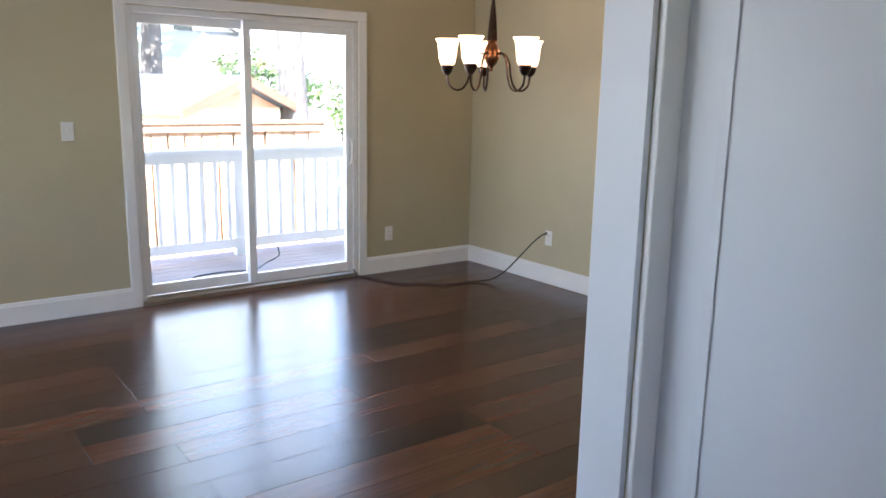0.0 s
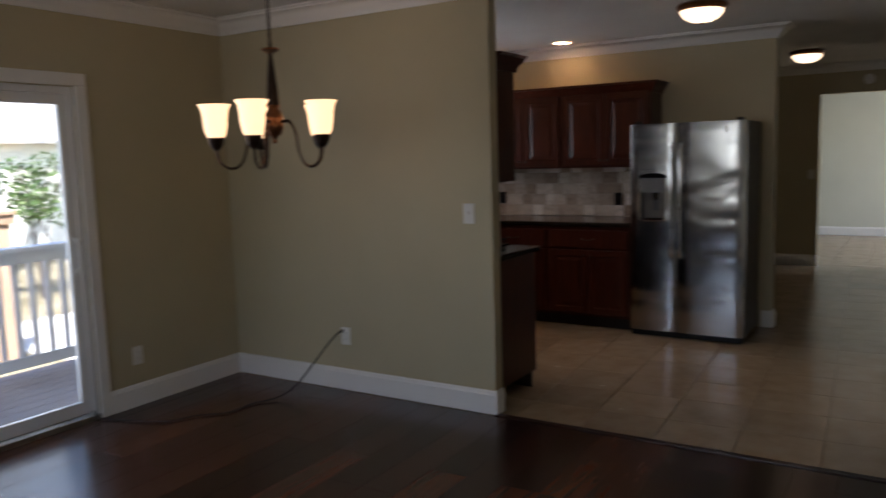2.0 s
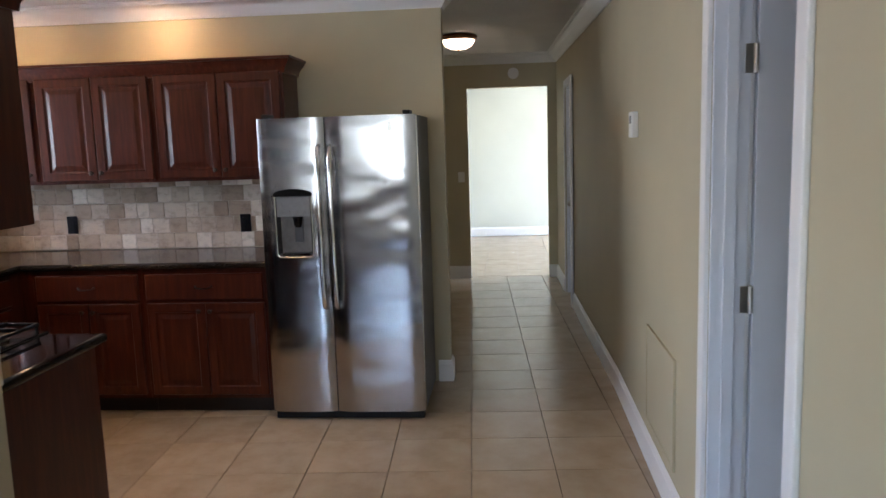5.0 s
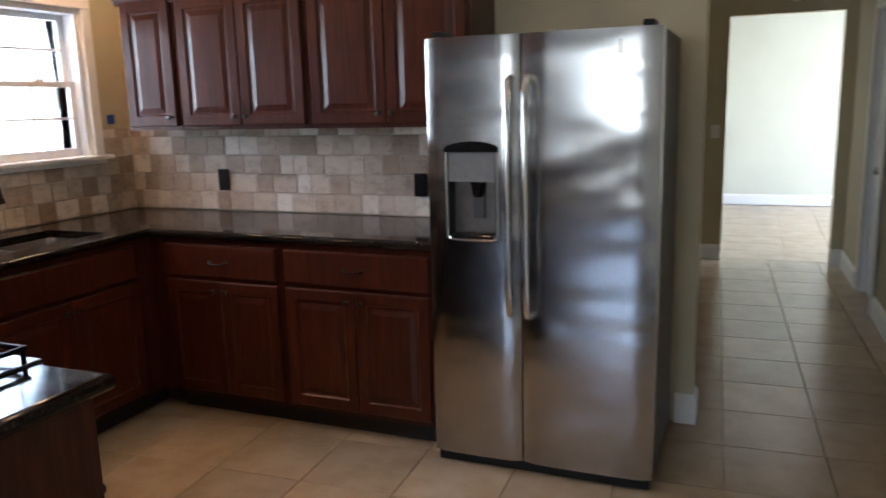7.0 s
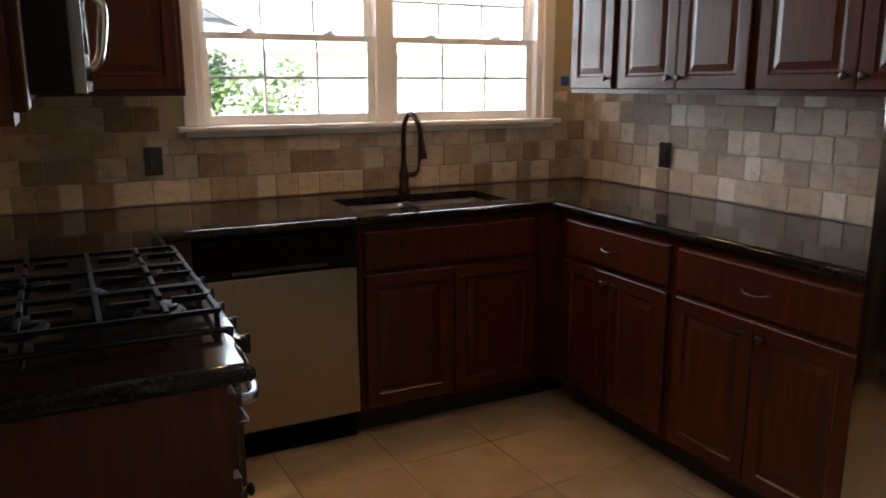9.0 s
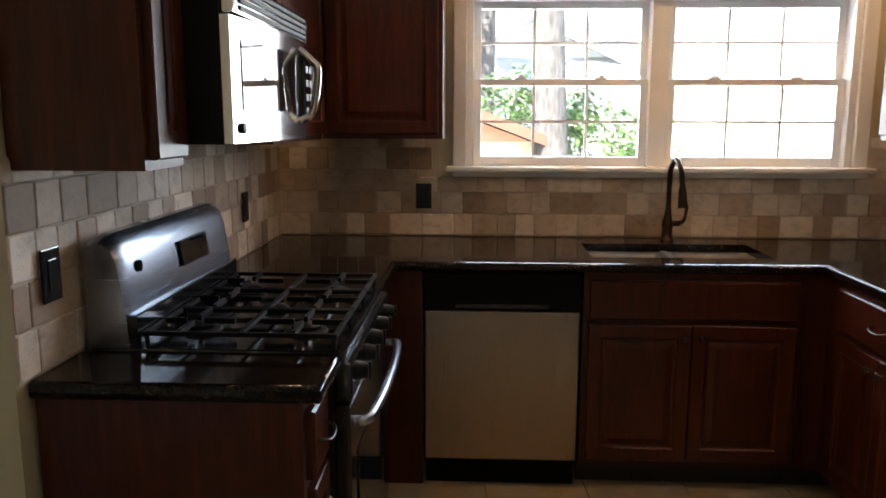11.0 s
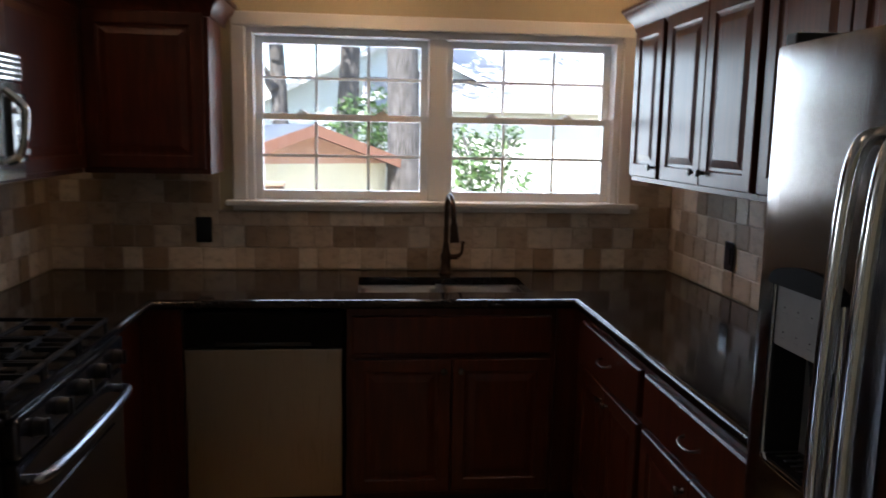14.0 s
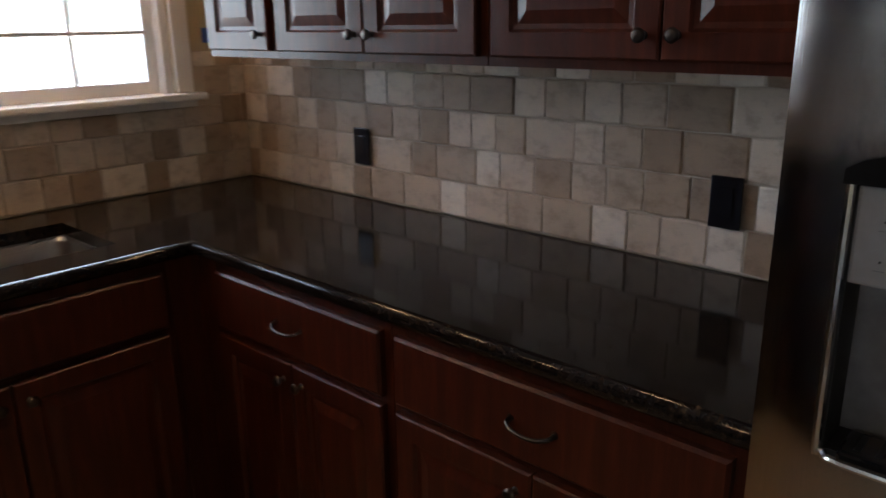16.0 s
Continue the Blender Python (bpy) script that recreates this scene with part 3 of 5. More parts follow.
# ---- kitchen window ----
def kitchen_window():
    w = thing("window_1", "white twin double-hung window with divided lites above the sink", "window")
    w["kind"] = "structure"
    x0, x1, z0, z1, y = 4.705, 6.43, 1.225, 2.005, YN
    c = 0.062
    for n, b in (("casing", (x0 - c, y - 0.020, z0 + 0.012, x0, y + 0.004, z1)), ("casing", (x1, y - 0.020, z0 + 0.012, x1 + c, y + 0.004, z1)), ("head_casing", (x0 - c, y - 0.022, z1, x1 + c, y + 0.004, z1 + c))):
        part(n, bx(*b, bev=0.006), TRIM, w)
    part("window_sill", bx(x0 - c - 0.03, y - 0.058, z0 - 0.012, x1 + c + 0.03, y + 0.07, z0 + 0.012, bev=0.007), TRIM, w)
    part("apron", bx(x0 - c, y - 0.032, z0 - 0.035, x1 + c, y - 0.001, z0 - 0.012, bev=0.004), TRIM, w)
    for b in ((x0, y + 0.005, z0 + 0.012, x0 + 0.03, y + 0.14, z1), (x1 - 0.03, y + 0.005, z0 + 0.012, x1, y + 0.14, z1), (x0 + 0.03, y + 0.005, z1 - 0.03, x1 - 0.03, y + 0.14, z1)):
        part("window_frame", bx(*b, bev=0.003), VINYL, w)
    xm = (x0 + x1) / 2
    part("mullion", bx(xm - 0.042, y + 0.02, z0 + 0.012, xm + 0.042, y + 0.14, z1 - 0.03, bev=0.004), VINYL, w)
    zm = 1.615
    for a, b in ((x0 + 0.03, xm - 0.042), (xm + 0.042, x1 - 0.03)):
        for za, zb, ys in ((z0 + 0.012, zm + 0.015, y + 0.05), (zm - 0.015, z1 - 0.03, y + 0.09)):
            s = part("sash", bx(a, ys, za, a + 0.035, ys + 0.03, zb, bev=0.003), VINYL, w)
            part("stile", bx(b - 0.035, ys, za, b, ys + 0.03, zb, bev=0.003), VINYL, s)
            low = za == z0 + 0.012
            part("rail", bx(a + 0.035, ys, za, b - 0.035, ys + 0.03, za + (0.042 if low else 0.03), bev=0.003), VINYL, s)
            part("rail", bx(a + 0.035, ys, zb - (0.03 if low else 0.032), b - 0.035, ys + 0.03, zb, bev=0.003), VINYL, s)
            g = part("pane", bx(a + 0.03, ys + 0.013, za + 0.025, b - 0.03, ys + 0.017, zb - 0.025), GLASS, s)
            g.visible_shadow = False
            ga, gb, gz0, gz1 = a + 0.035, b - 0.035, za + 0.04, zb - 0.03
            for k in (1, 2):
                x = ga + (gb - ga) * k / 3
                part("muntin", bx(x - 0.006, ys + 0.004, gz0, x + 0.006, ys + 0.0125, gz1), VINYL, s)
            zz = (gz0 + gz1) / 2
            part("muntin", bx(ga, ys + 0.003, zz - 0.006, gb, ys + 0.012, zz + 0.006), VINYL, s)
            if low:
                for k in (0.27, 0.73):
                    x = a + (b - a) * k
                    lb = bmesh.new()
                    box(lb, x - 0.026, ys + 0.002, zb, x + 0.026, ys + 0.028, zb + 0.009, bev=0.003)
                    cyl(lb, (x, ys + 0.015, zb + 0.013), 0.011, 0.010, seg=14)
                    box(lb, x - 0.004, ys - 0.014, zb + 0.010, x + 0.012, ys + 0.02, zb + 0.017)
                    part("sash_lock", lb, VINYL, s)


kitchen_window()


def plain_window(name, axis, c, a0, a1, z0, z1, label):
    w = thing(name, label, "window")
    w["kind"] = "structure"

    def b(a, za, d0, bb, zb, d1):
        return bx(c + d0, a, za, c + d1, bb, zb) if axis == "x" else bx(a, c + d0, za, bb, c + d1, zb)

    for s in ((a0, z0, -.05, a0 + .05, z1, .05), (a1 - .05, z0, -.05, a1, z1, .05), (a0 + .05, z0, -.05, a1 - .05, z0 + .05, .05), (a0 + .05, z1 - .05, -.05, a1 - .05, z1, .05), ((a0 + a1) / 2 - .03, z0 + .05, -.04, (a0 + a1) / 2 + .03, z1 - .05, .04)):
        part("window_frame", b(*s), VINYL, w)
    g = part("pane", b(a0 + .05, z0 + .05, -.004, a1 - .05, z1 - .05, .004), GLASS, w)
    g.visible_shadow = False


plain_window("window_2", "x", XL - 0.08, 1.5, 3.9, 1.0, 2.05, "wide white window of the living area")
# added out of view; its small opening sets how bright the first room gets
plain_window("fill_window", "y", -1.65, -0.9, -0.2, 1.3, 2.0, "small white window, unseen, added to light the first room")
plain_window("window_3", "y", -1.55, 11.0, 13.6, 0.3, 2.25, "wide white window of the far room")


# ---- cabinets ----
DOOR_STEPS = [(0, 0.0), (0, -0.016), (0.004, -0.020), (0.050, -0.020), (0.056, -0.013), (0.066, -0.012), (0.092, -0.019)]


def knob_mesh():
    return lathe(bmesh.new(), (0, 0, 0), [(0.009, 0), (0.006, 0.004), (0.005, 0.012), (0.012, 0.017), (0.014, 0.022), (0.010, 0.027), (0.0001, 0.029)], 16)


def pull_mesh():
    bm = tube(bmesh.new(), smooth_line([(-0.048, 0, 0.004), (-0.046, -0.014, 0.001), (-0.028, -0.024, -0.004), (0, -0.027, -0.006), (0.028, -0.024, -0.004), (0.046, -0.014, 0.001), (0.048, 0, 0.004)], 5), 0.0042, 8)
    cyl(bm, (-0.048, 0.001, 0.004), 0.008, 0.005, "y", 12)
    cyl(bm, (0.048, 0.001, 0.004), 0.008, 0.005, "y", 12)
    return bm


KNOB = mesh_of("knob", knob_mesh(), PEWTER, True)
PULL = mesh_of("pull", pull_mesh(), PEWTER, True)


def hang(me, name, parent, m):
    ob = new(name, me)
    ob.parent = parent
    ob.matrix_local = m
    return ob


def raised_door(cab, x, z, w, h, knob=None, panel=True):
    st = DOOR_STEPS if panel else [(0, 0.0), (0, -0.014), (0.006, -0.020)]
    d = part("door" if panel else "drawer", rings_panel(bmesh.new(), w, h, [(i, y - 0.001) for i, y in st], x, z), WOOD, cab)
    if knob == "pull":
        hang(PULL, "pull_handle", d, pose(x + w / 2, -0.021, z + h / 2))
    elif knob:
        kx, kz = knob
        hang(KNOB, "knob", d, pose(kx, -0.020, kz, 90))
    return d


def base_cabinet(at, w, doors=2, drawers=1, label="cherry-stained base cabinet with a drawer above two raised-panel doors", depth=0.60, pull=True):
    """Front along local x at y=0, facing -y."""
    c = thing("base_cabinet", label, "base cabinet", "kitchen base cabinets", at)
    part("body", bx(0.001, 0.0, 0.10, w - 0.001, depth, 0.876 if pull else 0.69), WOOD, c)
    if not pull:
        part("front_rail", bx(0.001, 0.0, 0.6905, w - 0.001, 0.03, 0.876), WOOD, c)
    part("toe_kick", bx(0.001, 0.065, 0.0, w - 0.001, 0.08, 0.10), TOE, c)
    g = 0.022
    if drawers:
        dw = (w - g * (drawers + 1)) / drawers
        for i in range(drawers):
            raised_door(c, g + i * (dw + g), 0.695, dw, 0.152, "pull" if pull else None, False)
    zt = 0.675 if drawers else 0.85
    if doors:
        dw = (w - 2 * g - (doors - 1) * 0.004) / doors
        for i in range(doors):
            x = g + i * (dw + 0.004)
            kx = x + dw - 0.032 if i == 0 and doors > 1 else x + 0.032
            raised_door(c, x, 0.125, dw, zt - 0.125, (kx, zt - 0.045))
    return c


def upper_cabinet(at, w, z0, z1, doors, label, knob_side=None, depth=0.31, knobs=True):
    c = thing("wall_cabinet", label, "wall cabinet", "kitchen wall cabinets", at)
    part("body", bx(0.001, 0.0, z0, w - 0.001, depth if at.translation.x > 5 else 0.275, z1), WOOD, c)
    g = 0.020
    dw = (w - 2 * g - (doors - 1) * 0.004) / doors
    for i in range(doors):
        x = g + i * (dw + 0.004)
        if doors == 2:
            kx = x + dw - 0.03 if i == 0 else x + 0.03
        else:
            kx = x + dw - 0.03 if knob_side == "r" else x + 0.03
        raised_door(c, x, z0 + 0.02, dw, z1 - z0 - 0.035, (kx, z0 + 0.065) if knobs else None)
    return c


ZU0, ZU1 = 1.368, 2.02
# east run faces west: local x runs towards -y
EASTU = lambda y: pose(6.39, y, 0, 0, 0, -90)
upper_cabinet(EASTU(4.625), 0.345, ZU0, ZU1, 1, "narrow cherry-stained wall cabinet beside the window", "r")
upper_cabinet(EASTU(4.28), 0.75, ZU0, ZU1, 2, "cherry-stained two-door wall cabinet with raised panels")
upper_cabinet(EASTU(3.53), 0.81, ZU0, ZU1, 2, "cherry-stained two-door wall cabinet ending above the refrigerator")
# west run faces east: local x runs towards +y
WESTU = lambda y: pose(4.11, y, 0, 0, 0, 90)
upper_cabinet(WESTU(2.872), 0.198, 1.347, ZU1, 1, "narrow cherry-stained wall cabinet with a plain end panel", "r", knobs=False)
upper_cabinet(WESTU(3.07), 0.755, 1.758, ZU1, 2, "short cherry-stained wall cabinet above the microwave")
upper_cabinet(WESTU(3.825), 0.77, ZU0, ZU1, 1, "cherry-stained corner wall cabinet", "l", knobs=False)
upper_cabinet(pose(4.112, 4.60, 0), 0.50, ZU0, ZU1, 1, "cherry-stained wall cabinet ending at the window", "r", knobs=False)
CABCROWN = [(0.0, ZU1 - 0.03), (-0.012, ZU1 - 0.03), (-0.016, ZU1 - 0.006), (-0.028, ZU1 + 0.012), (-0.046, ZU1 + 0.03), (-0.052, ZU1 + 0.048), (-0.062, ZU1 + 0.052), (-0.062, ZU1 + 0.066), (0.0, ZU1 + 0.066)]
_t = thing("cabinet_crown", "cherry-stained crown moulding on the wall cabinets by the range", "crown moulding")
part("moulding", sweep(bmesh.new(), [(XW + 0.002, 2.871), (4.111, 2.871), (4.111, 4.599), (4.613, 4.599), (4.613, 4.915)], CABCROWN), WOOD, _t, smooth=True)
_t = thing("cabinet_crown", "cherry-stained crown moulding on the wall cabinets over the refrigerator side", "crown moulding")
part("moulding", sweep(bmesh.new(), [(6.70, 4.626), (6.389, 4.626), (6.389, 2.719), (6.70, 2.719)], [(-s, z) for s, z in CABCROWN][::-1] and [(s, z) for s, z in CABCROWN][::-1]), WOOD, _t, smooth=True)

EASTB = lambda y: pose(6.09, y, 0, 0, 0, -90)
base_cabinet(EASTB(4.21), 0.67)
base_cabinet(EASTB(3.54), 0.745)
base_cabinet(pose(5.165, 4.29, 0), 0.83, label="cherry-stained sink cabinet with a false drawer front and two doors", pull=False)
_t = thing("corner_filler", "cherry-stained corner filler between two base cabinets", "filler panel")
part("filler", bx(5.997, 4.29, 0.10, 6.69, 4.88, 0.876), WOOD, _t)
part("filler", bx(6.09, 4.212, 0.10, 6.69, 4.289, 0.876), WOOD, _t)
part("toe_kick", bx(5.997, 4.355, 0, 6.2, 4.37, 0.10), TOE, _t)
_t = thing("corner_filler", "cherry-stained filler beside the dishwasher and range", "filler panel")
part("filler", bx(XW + 0.01, 3.86, 0.0, 4.39, 4.88, 0.876), WOOD, _t)
part("filler", bx(4.391, 4.29, 0.0, 4.548, 4.88, 0.876), WOOD, _t)
base_cabinet(pose(4.40, 2.885, 0, 0, 0, 90), 0.195, 1, 1, "narrow cherry-stained end cabinet with drawer beside the range", depth=0.56)

# ---- worktops ----
SX0, SX1, SY0, SY1 = 5.21, 5.92, 4.40, 4.74
Z0, Z1 = 0.877, 0.915


NOSE = [(0, Z1), (0.010, Z1 - 0.002), (0.016, Z1 - 0.009), (0.018, Z1 - 0.019), (0.016, Z1 - 0.029), (0.010, Z1 - 0.036), (0, Z0)]


def worktop():
    t = thing("worktop", "polished dark brown-black granite worktop running round the corner", "worktop")
    yf, xf, xw = 4.273, 6.073, 4.43
    yb = YN - 0.012
    part("slab", bx(xf, 2.775, Z0, XE, yf, Z1), GRANITE, t)
    part("slab", bx(SX1, yf, Z0, XE, yb, Z1), GRANITE, t)
    part("slab", bx(SX0, yf, Z0, SX1, SY0, Z1), GRANITE, t)
    part("slab", bx(SX0, SY1, Z0, SX1, yb, Z1), GRANITE, t)
    part("slab", bx(XW + 0.012, yf, Z0, SX0, yb, Z1), GRANITE, t)
    part("slab", bx(XW + 0.012, 3.852, Z0, xw, yf, Z1), GRANITE, t)
    part("nosing", sweep(bmesh.new(), [(xf, 2.775), (xf, yf), (xw, yf), (xw, 3.852)], NOSE), GRANITE, t, smooth=True)
    t2 = thing("worktop", "short polished dark granite worktop at the end of the range run", "worktop")
    part("slab", bx(XW + 0.012, 2.88, Z0, xw, 3.08, Z1), GRANITE, t2)
    part("nosing", sweep(bmesh.new(), [(xw, 3.08), (xw, 2.88), (XW + 0.012, 2.88)], NOSE), GRANITE, t2, smooth=True)


worktop()


def sink():
    t = thing("kitchen_sink", "double-bowl stainless steel sink set under the granite", "sink")
    xm = (SX0 + SX1) / 2
    for a, b in ((SX0, xm - 0.012), (xm + 0.012, SX1)):
        bm = bmesh.new()
        zb = 0.72
        R = []
        for ins, z in ((-0.004, Z0), (0.004, Z0 - 0.01), (0.014, zb + 0.03), (0.045, zb)):
            ring = []
            rad = 0.05
            for cx, cy, a0 in ((b - ins - rad, SY1 - ins - rad, 0), (a + ins + rad, SY1 - ins - rad, 90), (a + ins + rad, SY0 + ins + rad, 180), (b - ins - rad, SY0 + ins + rad, 270)):
                for k in range(5):
                    an = radians(a0 + k * 22.5)
                    ring.append(bm.verts.new((cx + rad * math.cos(an), cy + rad * math.sin(an), z)))
            R.append(ring)
        for p, q in zip(R, R[1:]):
            for i in range(len(p)):
                bm.faces.new((p[i], p[(i + 1) % len(p)], q[(i + 1) % len(p)], q[i]))
        bm.faces.new(R[-1])
        part("bowl", bm, SINKM, t, smooth=True)
        part("drain", lathe(bmesh.new(), ((a + b) / 2, (SY0 + SY1) / 2, zb + 0.001), [(0.045, 0), (0.042, 0.003), (0.03, 0.001), (0.0001, 0.001)]), POLISH, t, smooth=True)
    part("divider", bx(xm - 0.014, SY0, 0.82, xm + 0.014, SY1, Z1 - 0.03, bev=0.004), SINKM, t)
    part("rim", sweep(bmesh.new(), [(SX0 - 0.002, SY0 - 0.002), (SX1 + 0.002, SY0 - 0.002), (SX1 + 0.002, SY1 + 0.002), (SX0 - 0.002, SY1 + 0.002)], [(0, Z0 - 0.004), (0, Z0 + 0.002), (0.006, Z0 + 0.002), (0.006, Z0 - 0.004)], closed=True), SINKM, t)


sink()


def faucet():
    x, y = 5.607, 4.845
    t = thing("faucet", "oil-rubbed bronze gooseneck pull-down faucet", "faucet")
    part("base", lathe(bmesh.new(), (x, y, Z1), [(0.031, 0), (0.031, 0.008), (0.024, 0.016), (0.022, 0.05), (0.025, 0.065), (0.025, 0.085), (0.018, 0.10), (0.013, 0.14), (0.0001, 0.14)]), BRONZE, t, smooth=True)
    part("spout", tube(bmesh.new(), smooth_line([(x, y, Z1 + 0.13), (x, y, Z1 + 0.25), (x, y - 0.014, Z1 + 0.318), (x + 0.004, y - 0.065, Z1 + 0.362), (x + 0.009, y - 0.122, Z1 + 0.345), (x + 0.013, y - 0.152, Z1 + 0.30), (x + 0.015, y - 0.162, Z1 + 0.25)], 6), 0.0115, 14), BRONZE, t, smooth=True)
    part("spray_head", tube(bmesh.new(), [(x + 0.015, y - 0.162, Z1 + 0.255), (x + 0.015, y - 0.164, Z1 + 0.24), (x + 0.017, y - 0.168, Z1 + 0.20), (x + 0.019, y - 0.172, Z1 + 0.165)], [0.0125, 0.016, 0.019, 0.023], 16), BRONZE, t, smooth=True)
    b = tube(bmesh.new(), [(x + 0.02, y, Z1 + 0.075), (x + 0.055, y - 0.004, Z1 + 0.078)], 0.013, 14)
    tube(b, smooth_line([(x + 0.055, y - 0.004, Z1 + 0.078), (x + 0.072, y - 0.008, Z1 + 0.10), (x + 0.078, y - 0.01, Z1 + 0.15)], 5), [0.012, 0.011, 0.010, 0.009, 0.008, 0.007, 0.007, 0.007, 0.007, 0.008, 0.009], 12)
    part("lever", b, BRONZE, t, smooth=True)


faucet()


# ---- dishwasher ----
def dishwasher():
    t = thing("dishwasher", "stainless dishwasher with a black control panel", "dishwasher")
    x0, x1, yf = 4.555, 5.155, 4.285
    part("body", bx(x0, yf + 0.002, 0.10, x1, 4.87, 0.872), MATTE, t)
    part("door", bx(x0 + 0.004, yf - 0.028, 0.125, x1 - 0.004, yf + 0.002, 0.725, bev=0.006), STEEL, t)
    c = part("control_panel", bx(x0 + 0.004, yf - 0.032, 0.730, x1 - 0.004, yf + 0.002, 0.868, bev=0.006), MATTE, t)
    part("handle_recess", bx(x0 + 0.12, yf - 0.036, 0.738, x1 - 0.12, yf - 0.031, 0.755, bev=0.002), ENAMEL, c)
    for i in range(7):
        part("button", bx(x0 + 0.10 + i * 0.06, yf - 0.0345, 0.81, x0 + 0.13 + i * 0.06, yf - 0.031, 0.822), MATTE, c)
    part("toe_panel", bx(x0 + 0.004, yf + 0.03, 0.0, x1 - 0.004, yf + 0.05, 0.115), MATTE, t)


dishwasher()


# ---- gas range ----
def gas_range():
    t = thing("gas_range", "stainless and black gas range with cast-iron grates", "range")
    y0, y1 = 3.087, 3.843
    xb, xf = XW + 0.03, 4.425
    part("body", bx(xb, y0, 0.02, xf, y1, 0.895), BLACK, t)
    top = part("cooktop", bx(xb, y0 - 0.002, 0.896, xf + 0.03, y1 + 0.002, 0.922, bev=0.006), ENAMEL, t)
    part("front_trim", bx(xf + 0.001, y0, 0.80, xf + 0.045, y1, 0.894, bev=0.010), ENAMEL, t)
    for i in range(5):
        yy = y0 + 0.09 + i * (y1 - y0 - 0.18) / 4
        k = cyl(bmesh.new(), (xf + 0.058, yy, 0.848), 0.024, 0.03, "x", 20, 0.019)
        box(k, xf + 0.070, yy - 0.005, 0.826, xf + 0.080, yy + 0.005, 0.870, bev=0.002)
        part("control_knob", k, BLACK, t, "black control knob", True)
    d = part("oven_door", bx(xf + 0.001, y0 + 0.004, 0.20, xf + 0.040, y1 - 0.004, 0.79, bev=0.006), ENAMEL, t)
    part("oven_window", bx(xf + 0.0405, y0 + 0.10, 0.30, xf + 0.044, y1 - 0.10, 0.64, bev=0.001), BGLASS, d)
    h = tube(bmesh.new(), smooth_line([(xf + 0.04, y0 + 0.05, 0.735), (xf + 0.075, y0 + 0.065, 0.738), (xf + 0.09, y0 + 0.2, 0.742), (xf + 0.094, (y0 + y1) / 2, 0.744), (xf + 0.09, y1 - 0.2, 0.742), (xf + 0.075, y1 - 0.065, 0.738), (xf + 0.04, y1 - 0.05, 0.735)], 6), 0.013, 12)
    part("oven_handle", h, GREYSTEEL, d, smooth=True)
    part("drawer", bx(xf + 0.001, y0 + 0.004, 0.06, xf + 0.036, y1 - 0.004, 0.192, bev=0.005), ENAMEL, t)
    # backguard with a rounded top, sloped towards the cook
    bm = bmesh.new()
    pr = [(xb - 0.005, 0.922), (xb + 0.10, 0.922), (xb + 0.095, 1.02), (xb + 0.080, 1.13), (xb + 0.068, 1.165), (xb + 0.045, 1.185), (xb + 0.02, 1.185), (xb - 0.005, 1.17)]
    L = []
    for yy, sc in ((y0, 0.93), (y0 + 0.02, 0.98), (y0 + 0.06, 1.0), (y1 - 0.06, 1.0), (y1 - 0.02, 0.98), (y1, 0.93)):
        L.append([bm.verts.new((xb + (x - xb) * (1 if sc == 1 else sc), yy, 0.922 + (z - 0.922) * sc)) for x, z in pr])
    for a, b in zip(L, L[1:]):
        for j in range(len(pr)):
            bm.faces.new((a[j], b[j], b[(j + 1) % len(pr)], a[(j + 1) % len(pr)]))
    bm.faces.new(L[0])
    bm.faces.new(L[-1])
    g = part("backguard", bm, GREYSTEEL, t, "grey metallic backguard", True)
    part("backguard_foot", bx(xb + 0.09, y0 + 0.004, 0.922, xb + 0.112, y1 - 0.004, 1.0, bev=0.003), ENAMEL, g)
    tilt = Matrix.Translation((xb + 0.0925, (y0 + y1) / 2 + 0.06, 1.085)) @ Matrix.Rotation(radians(-8), 4, "Y")
    p = bx(-0.003, -0.10, -0.035, 0.004, 0.10, 0.035, bev=0.003)
    bmesh.ops.transform(p, matrix=tilt, verts=p.verts)
    part("display", p, BGLASS, g)
    p = cyl(bmesh.new(), (0, 0, 0), 0.014, 0.01, "x", 16)
    bmesh.ops.transform(p, matrix=Matrix.Translation((xb + 0.085, y0 + 0.09, 1.10)), verts=p.verts)
    part("badge", p, BGLASS, g)
    # burners
    for bxx in (xb + 0.20, xb + 0.47):
        for yy in (y0 + 0.17, y1 - 0.17):
            b = lathe(bmesh.new(), (bxx, yy, 0.922), [(0.055, 0), (0.05, 0.006), (0.038, 0.008), (0.038, 0.016), (0.03, 0.02), (0.0001, 0.021)], 20)
            part("burner", b, IRON, top, "black burner cap", True)
    part("burner", lathe(bmesh.new(), (xb + 0.335, (y0 + y1) / 2, 0.922), [(0.045, 0), (0.04, 0.006), (0.03, 0.014), (0.0001, 0.016)], 20), IRON, top, "", True)
    for ya, yb2 in ((y0 + 0.02, y0 + 0.258), (y0 + 0.262, y1 - 0.262), (y1 - 0.258, y1 - 0.02)):
        gm = bmesh.new()
        xa, xc = xb + 0.115, xf + 0.010
        zt0, zt1 = 0.946, 0.957
        w = 0.0055
        for yy in (ya + w, yb2 - w):
            box(gm, xa, yy - w, zt0, xc, yy + w, zt1, bev=0.002)
        for xx in (xa + w, (xa + xc) / 2, xc - w):
            box(gm, xx - w, ya + 2 * w, zt0, xx + w, yb2 - 2 * w, zt1, bev=0.002)
        ym = (ya + yb2) / 2
